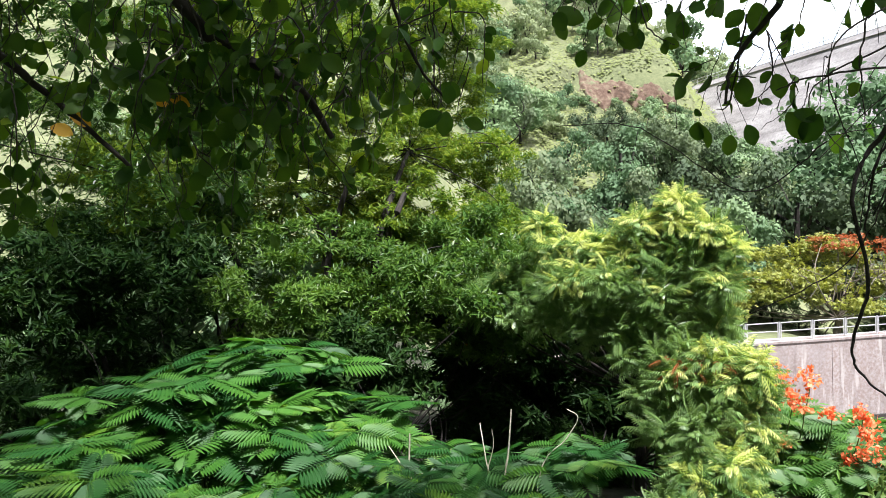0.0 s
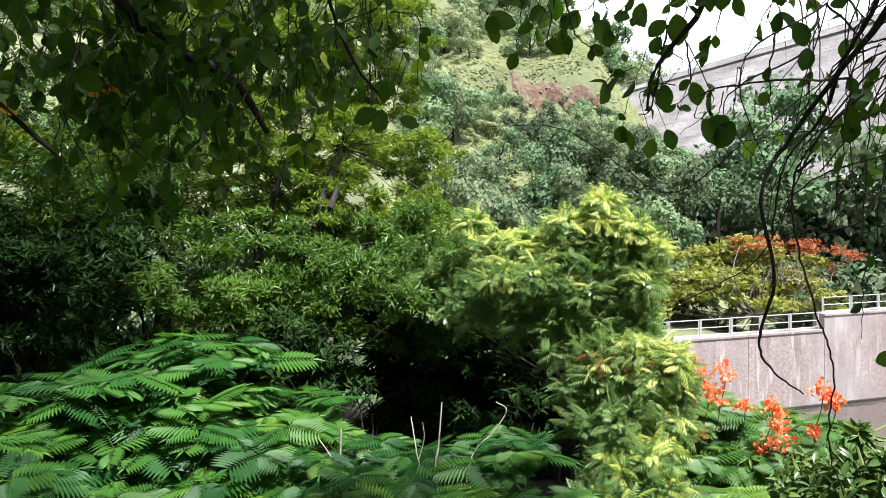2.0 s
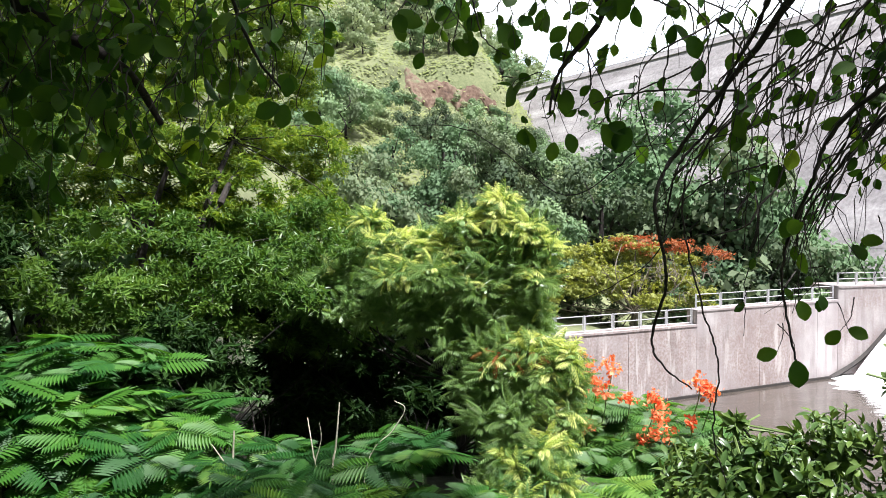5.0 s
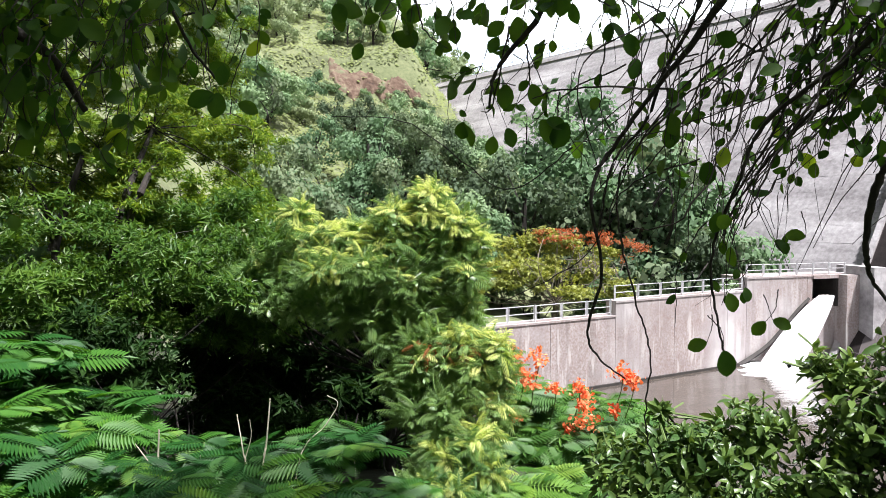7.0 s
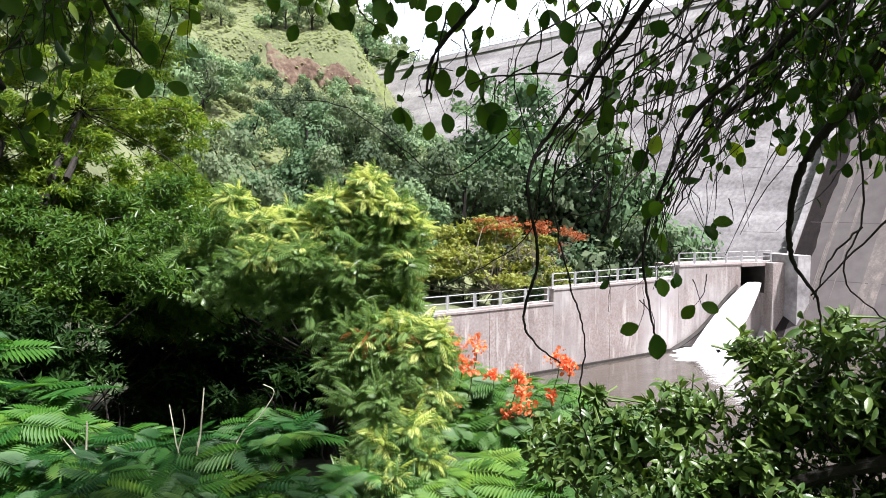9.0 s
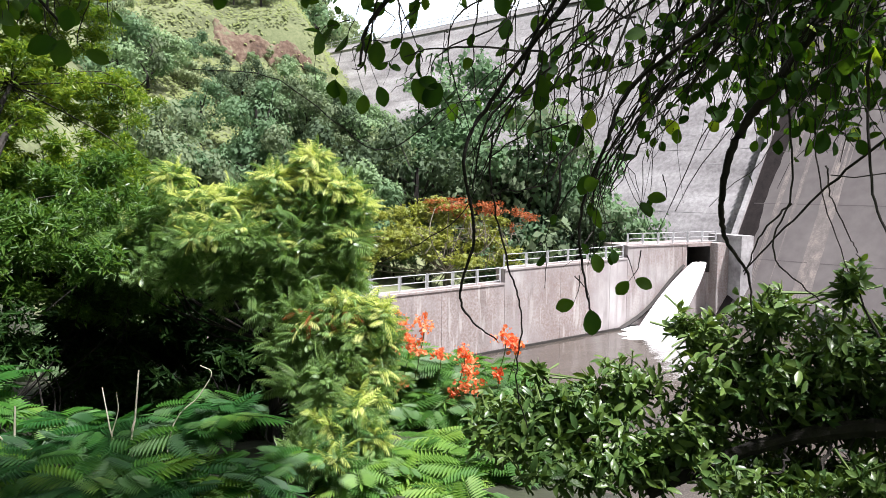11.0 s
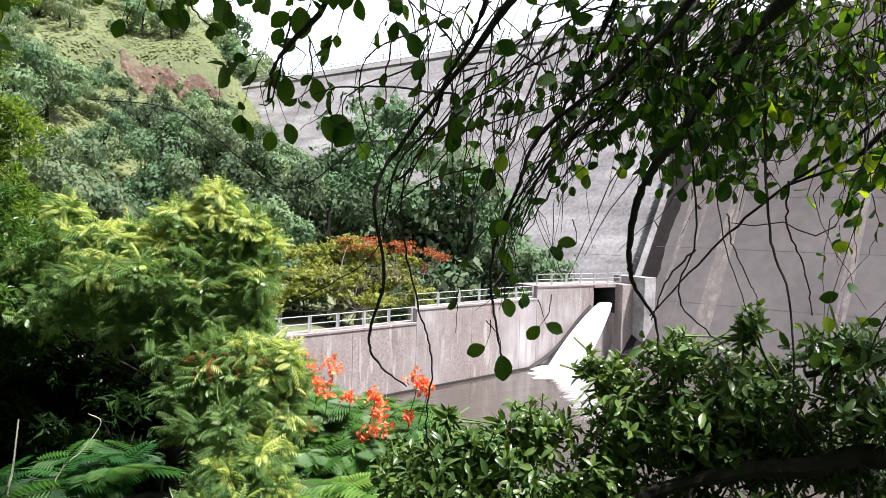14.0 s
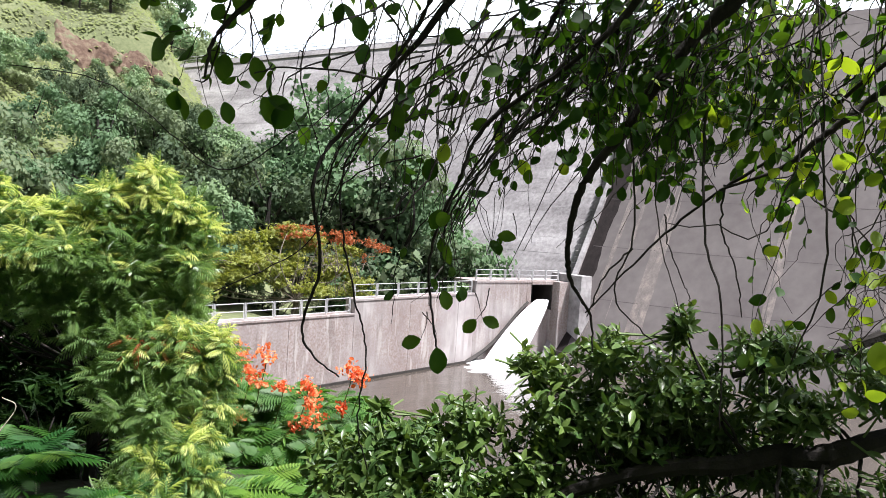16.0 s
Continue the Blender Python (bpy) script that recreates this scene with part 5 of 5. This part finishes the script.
def overhead():
    rg = np.random.default_rng(81)
    base = Vector((0.9, -1.6, ground_z(0.9, -1.6) - 0.05))
    ob = thing("overhanging_tree", base, "old tree with dark boughs and round leaves hanging overhead", "tree")
    s = Soup()
    fork = base + Vector((0.05, 0.1, 2.3))
    tube(s, curve([base, base + Vector((0.0, 0.05, 1.2)), fork], 6), 0.2, 0.14, 10, 0.08, rg)
    part("trunk", s, M_BARK, ob)
    boughs = [
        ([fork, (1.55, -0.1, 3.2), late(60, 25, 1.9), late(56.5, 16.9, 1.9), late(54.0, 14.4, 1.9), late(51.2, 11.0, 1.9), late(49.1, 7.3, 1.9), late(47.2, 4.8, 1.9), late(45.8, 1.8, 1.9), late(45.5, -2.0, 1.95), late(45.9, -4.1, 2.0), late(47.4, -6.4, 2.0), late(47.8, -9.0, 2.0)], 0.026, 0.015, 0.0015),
        ([fork, (1.3, -0.2, 3.3), at(54, 20, 1.8), at(47.5, 12.1, 1.9), at(40.6, 6.7, 1.95), at(38.8, 2.8, 1.95), at(36.9, -2.8, 2.0), at(37.4, -7.7, 2.0), at(38.2, -10.9, 2.0)], 0.02, 0.006, 0.002),
        ([fork, (1.0, -0.1, 3.4), at(42, 22, 1.8), at(36.7, 13.8, 1.9), at(30.8, 6.2, 1.95), at(28.4, 1.7, 1.95), at(29.2, -4, 1.95), at(28.2, -8.6, 1.95), at(29, -10.5, 1.95), at(31, -12, 1.95)], 0.025, 0.006, 0.0018),
        ([fork, (0.7, -0.2, 3.5), at(26, 24, 1.8), at(25, 15.5, 1.9), at(21.5, 11, 1.9), at(20.8, 8, 1.9)], 0.025, 0.01, 0.003),
        ([fork, (0.2, -0.4, 3.5), at(-22, 26, 1.8), at(-17.9, 16.2, 1.95), at(-14.9, 13.4, 2.0), at(-10.1, 10.7, 2.0), at(-7.8, 7.1, 2.05)], 0.045, 0.022, 0.008),
        ([fork, (-0.6, -0.6, 3.4), at(-45, 22, 1.9), at(-32, 14, 2.0), at(-26, 9, 2.1), at(-22, 5, 2.1)], 0.04, 0.015, 0.005),
        ([fork, (0.4, -0.3, 3.5), at(-4, 26, 1.9), at(-3, 17, 2.0), at(-1, 12, 2.0), at(1, 9.5, 2.0)], 0.025, 0.006, 0.003),
        ([fork, (1.8, -0.8, 3.0), at(75, 14, 2.1), at(67, 12, 2.2), at(60, 5.5, 2.3), at(56, 2.5, 2.3), at(52, -1.5, 2.3), at(48, -6.3, 2.3)], 0.02, 0.006, 0.002),
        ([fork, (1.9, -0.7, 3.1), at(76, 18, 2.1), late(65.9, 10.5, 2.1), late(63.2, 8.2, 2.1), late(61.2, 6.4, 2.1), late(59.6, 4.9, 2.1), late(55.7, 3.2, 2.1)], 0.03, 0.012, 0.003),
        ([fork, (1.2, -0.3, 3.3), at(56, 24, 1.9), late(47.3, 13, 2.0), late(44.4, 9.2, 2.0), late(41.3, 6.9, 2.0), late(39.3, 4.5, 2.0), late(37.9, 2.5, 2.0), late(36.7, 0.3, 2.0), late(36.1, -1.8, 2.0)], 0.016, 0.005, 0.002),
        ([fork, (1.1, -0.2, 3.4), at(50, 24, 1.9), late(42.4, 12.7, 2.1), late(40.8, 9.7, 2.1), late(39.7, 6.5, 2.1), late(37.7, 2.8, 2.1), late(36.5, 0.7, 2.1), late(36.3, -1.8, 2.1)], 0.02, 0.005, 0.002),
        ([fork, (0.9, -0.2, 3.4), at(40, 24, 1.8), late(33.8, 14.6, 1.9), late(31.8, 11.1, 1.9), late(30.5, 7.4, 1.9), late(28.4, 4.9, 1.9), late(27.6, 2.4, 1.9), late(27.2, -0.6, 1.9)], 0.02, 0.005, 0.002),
    ]
    for pts, r0, r1, r2 in boughs:
        c = curve(pts, 8)
        c[10:-1] += rg.normal(0, 0.0012, c[10:-1].shape)
        cut = len(c) * 2 // 5
        s = Soup()
        tube(s, c[:cut + 1], r0, r1, 8, 0.08, rg)
        tube(s, c[cut:], r1, r2, 8, 0.08, rg)
        part("bough", s, M_BARK, ob, smooth_faces=True)
    tw = Soup()
    place, way = [], []

    def twig(a, end, r, leafy, step=0.045, sag=0.12):
        a, end = np.array(list(a)), np.array(list(end))
        mid = (a + end) / 2 + rg.normal(0, 0.19, 3) * np.linalg.norm(end - a) + [0, 0, sag * np.linalg.norm(end - a)]
        c = curve([a, mid, end], 7)
        c[1:-1] += rg.normal(0, 0.009 * np.linalg.norm(end - a), c[1:-1].shape)
        tube(tw, c, r, r * 0.4, 5)
        if leafy:
            seg = np.linalg.norm(np.diff(c, axis=0), axis=1).sum()
            k = max(2, int(seg * leafy / step))
            i = np.clip((rg.uniform(0.15, 1.0, k) * (len(c) - 1)).astype(int), 0, len(c) - 2)
            f = rg.random((k, 1))
            q = c[i] * (1 - f) + c[i + 1] * f
            t = unit(c[i + 1] - c[i])
            place.append(q)
            way.append(unit(t * 0.5 + rg.standard_normal((k, 3)) * 0.7 + [0, 0, -0.55]))

    # (bearing range, elevation of the start and of the tip, distance, how many, leafiness)
    for b0, b1, e0, e1, f0, f1, d, k, lf in ((-38, -14, 10, 20, -1, 12, 2.1, 84, 1.05), (-22, -4, 12, 20, 4, 13, 2.05, 66, 1.1), (-14, -3, 9, 14, 3, 9, 2.1, 22, 0.9), (-8, 3, 13, 20, 9, 15, 2.0, 26, 0.8),
                                             (-4, 1.5, 12, 17, 8.5, 11, 2.0, 5, 0.9), (9, 30, 15.5, 20, 12, 15.5, 1.95, 40, 0.65), (20, 27, 11, 14, 6, 9, 1.9, 7, 0.9), (29, 40, 10, 18, 1, 12, 2.0, 20, 0.22),
                                             (34, 46, 8, 16, -3, 8, 2.05, 40, 0.33), (44, 58, 8, 18, 2, 12, 2.1, 145, 0.85), (52, 72, 7, 18, 1, 11, 2.3, 180, 0.95), (36.5, 39, -2, 1, -10, -5, 2.0, 6, 0.5), (60, 70, 2, 7, -10, -2, 2.4, 16, 0.6)):
        for _ in range(k):
            b = rg.uniform(b0, b1)
            dd = d * rg.uniform(0.88, 1.15)
            twig(at(b, rg.uniform(e0, e1), dd), at(b + rg.normal(-1, 2.2), rg.uniform(f0, f1), dd * rg.uniform(0.95, 1.05)), rg.uniform(0.0012, 0.003), lf)
    # long arching stems that lean down to the left
    for _ in range(46):
        b = rg.uniform(38, 66)
        run = rg.uniform(6, 15)
        e = rg.uniform(-4, 7) + max(0, (b - 48) * 0.25)
        dd = rg.uniform(1.85, 2.3)
        twig(at(b, rg.uniform(11, 18), dd), at(b - run, e, dd * rg.uniform(0.95, 1.05)), rg.uniform(0.0012, 0.0034), rg.choice((0.0, 0.15, 0.4)), sag=rg.uniform(0.0, 0.14))
    # loose stems of the same bundle
    for _ in range(9):
        j = rg.normal(0, 1.3)
        k = rg.uniform(1.9, 2.2)
        mid = rg.uniform(0.6, 1.0)
        s = Soup()
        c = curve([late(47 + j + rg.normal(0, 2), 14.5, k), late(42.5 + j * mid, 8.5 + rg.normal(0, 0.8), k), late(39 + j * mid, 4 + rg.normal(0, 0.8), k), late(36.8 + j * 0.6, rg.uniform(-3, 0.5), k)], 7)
        c[1:-1] += rg.normal(0, 0.003, c[1:-1].shape)
        tube(s, c, rg.uniform(0.002, 0.0045), 0.0012, 5)
        part("hanging_stem", s, M_TWIG, ob)
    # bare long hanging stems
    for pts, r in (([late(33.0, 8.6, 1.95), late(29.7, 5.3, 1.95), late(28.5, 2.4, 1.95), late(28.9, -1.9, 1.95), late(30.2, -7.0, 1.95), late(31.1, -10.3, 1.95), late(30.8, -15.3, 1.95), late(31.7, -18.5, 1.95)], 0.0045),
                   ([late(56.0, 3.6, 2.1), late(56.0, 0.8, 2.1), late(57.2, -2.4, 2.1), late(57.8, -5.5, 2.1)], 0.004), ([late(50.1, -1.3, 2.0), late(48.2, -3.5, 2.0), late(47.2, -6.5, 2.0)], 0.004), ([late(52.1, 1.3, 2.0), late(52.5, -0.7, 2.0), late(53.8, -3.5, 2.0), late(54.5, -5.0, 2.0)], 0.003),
                   ([at(27, 5, 1.95), at(22, 2, 1.95), at(15, 6.8, 1.95), at(9, 7.3, 1.95)], 0.0025),
                   ([at(34, 9, 1.95), at(27, 9.3, 1.9), at(24, 8.6, 1.9)], 0.004), ([at(40, 8, 1.95), at(33, 6, 1.95), at(27, 5.4, 1.95)], 0.0025), ([at(50, 8, 2), at(51, 0, 2), at(50, -5, 2), at(53, -8, 2)], 0.004),
                   ([at(55, 9, 2), at(55.5, 0, 2), at(57, -5, 2), at(57.5, -13, 2)], 0.005), ([at(36, 4, 1.95), at(31, 2, 1.95), at(28, -3, 1.95), at(22, -6.5, 1.95)], 0.003), ([at(62, 8, 2.3), at(63, -2, 2.3), at(61.5, -8, 2.3)], 0.005),
                   ([at(52, 6, 2.1), at(52.5, 0, 2.1), at(54.5, -6, 2.1)], 0.003), ([at(40, 14, 2), at(33, 7, 2), at(29.5, 0, 2)], 0.004), ([at(42, 14, 2), at(36, 8, 2), at(32, 3, 2)], 0.004), ([at(46, 12, 2), at(41, 4, 2), at(39, -1, 2)], 0.005)):
        s = Soup()
        c = curve(pts, 8)
        c[1:-1] += rg.normal(0, 0.0018, c[1:-1].shape)
        tube(s, c, r * 0.75, r * 0.4, 5)
        part("hanging_stem", s, M_TWIG, ob)
    q, d = np.concatenate(place), np.concatenate(way)
    up = unit(rg.standard_normal(q.shape) * 0.7 + [0, -0.5, 0.5])
    rot = orient(d, up)
    size = sizes(rg, len(q), 0.043, 0.3) * np.where(q[:, 0] > 1.2, 0.8, 1.0)
    # more bright leaves to the right, coloured as if light shone through
    backlit = rg.random(len(q)) < 0.02 + 0.22 * (q[:, 0] > 1.8)
    pieces("leaf", ROUND, M_ROUND, ob, q[~backlit], rot[~backlit], size[~backlit], 300, "crown")
    pieces("young_leaf", ROUND, M_BACKLIT, ob, q[backlit], rot[backlit], size[backlit], 120, "young_crown")
    # sprays of leaves coloured bright to stand in for light through them
    for b, el, d, r, k in ((65.3, -6.4, 2.3, 0.075, 16), (61, 6.4, 2.2, 0.07, 9), (66, -1.5, 2.4, 0.08, 9)):
        c = np.array(at(b, el, d)) + rg.standard_normal((k, 3)) * r
        v = unit(rg.standard_normal((k, 3)) * 0.6 + [0, 0, -0.7])
        pieces("young_leaf", ROUND, M_BACKLIT, ob, c, orient(v, unit(rg.standard_normal((k, 3)) * 0.4 + [-0.8, -0.5, 0.2])), sizes(rg, k, 0.045), k, "")
        for q in c:
            twig(np.array(at(b + 1.5, el + 3, d)) + rg.standard_normal(3) * 0.05, q, 0.0016, 0)
    # large single leaves that hang free of the rest
    for b, el, size, turn in LONE:
        size *= 0.88
        a = radians(turn)
        v = np.array([[math.cos(a) * math.cos(radians(b)), -math.cos(a) * math.sin(radians(b)), math.sin(a)]])
        face = np.array([[-math.sin(radians(b)) * 0.8 + 0.2, -math.cos(radians(b)), 0.35]])
        way1 = list(at(b, el, 1.9) - Vector(v[0]) * size * 0.5)
        pieces("leaf", ROUND, M_ROUND, ob, np.array([way1]), orient(v, face), np.array([size]), 1, "")
        twig(Vector(way1) + Vector((rg.normal(0.02, 0.03), 0.02, rg.uniform(0.05, 0.14))), way1, 0.0016, 0)
    for b, el, d, turn in ((-19.3, 9.9, 2.0, 0.5), (-20.6, 10.2, 2.0, -0.6), (-25.8, 8.6, 2.1, 1.2), (-27, 7.8, 2.1, 0.1)):
        v = np.array([[math.cos(turn), 0.2, -0.35 + 0.2 * math.sin(turn)]])
        pieces("yellow_leaf", ROUND, M_DRYLEAF, ob, np.array([list(at(b, el, d))]), orient(v, np.array([[0.1, -0.8, 0.5]])), np.array([0.055]), 1, "")
    part("twig", tw, M_TWIG, ob, kind="stuff")
    # unseen crown out of which the twigs hang, laid out to cast shade
    lumps = [((x + rg.normal(0, 0.1), y + rg.normal(0, 0.15), 3.3 + rg.normal(0, 0.15)), (0.5, 0.45, 0.25)) for x in np.arange(-2.0, 2.5, 0.6) for y in (-0.9, -0.2, 0.5, 1.2, 1.7) if rg.random() < 0.62]
    lumps += [((x + rg.normal(0, 0.15), y + rg.normal(0, 0.15), 3.6 + rg.normal(0, 0.15)), (0.5, 0.45, 0.25)) for x in np.arange(2.7, 4.9, 0.6) for y in (-1.2, -0.6, 0.0, 0.6) if rg.random() < 0.45]
    lumps += [((x + rg.normal(0, 0.2), y + rg.normal(0, 0.2), 5.2 + rg.normal(0, 0.25)), (0.9, 0.8, 0.4)) for x in np.arange(-7.0, 0.0, 0.9) for y in (2.2, 3.2, 4.2, 5.2) if (y < 4 or x < -0.8) and rg.random() < (0.75 if x < -2.2 else 0.55)]
    lumps += [((x + rg.normal(0, 0.3), y + rg.normal(0, 0.3), 5.3 + rg.normal(0, 0.3)), (1.2, 1.2, 0.4)) for x in np.arange(-6.5, 1.2, 1.4) for y in (-5, -3.6, -2.2, -0.8, 0.6)]
    p, o = in_lumps(rg, lumps, 8300, 0.6)
    qq, rr = around(rg, p, o, 3, 0.1)
    s = Soup()
    s.scatter(FLAKE, rr, qq, sizes(rg, len(qq), 0.15))
    part("upper_crown", s, M_ROUND, ob, kind="stuff")
    return ob


overhead()
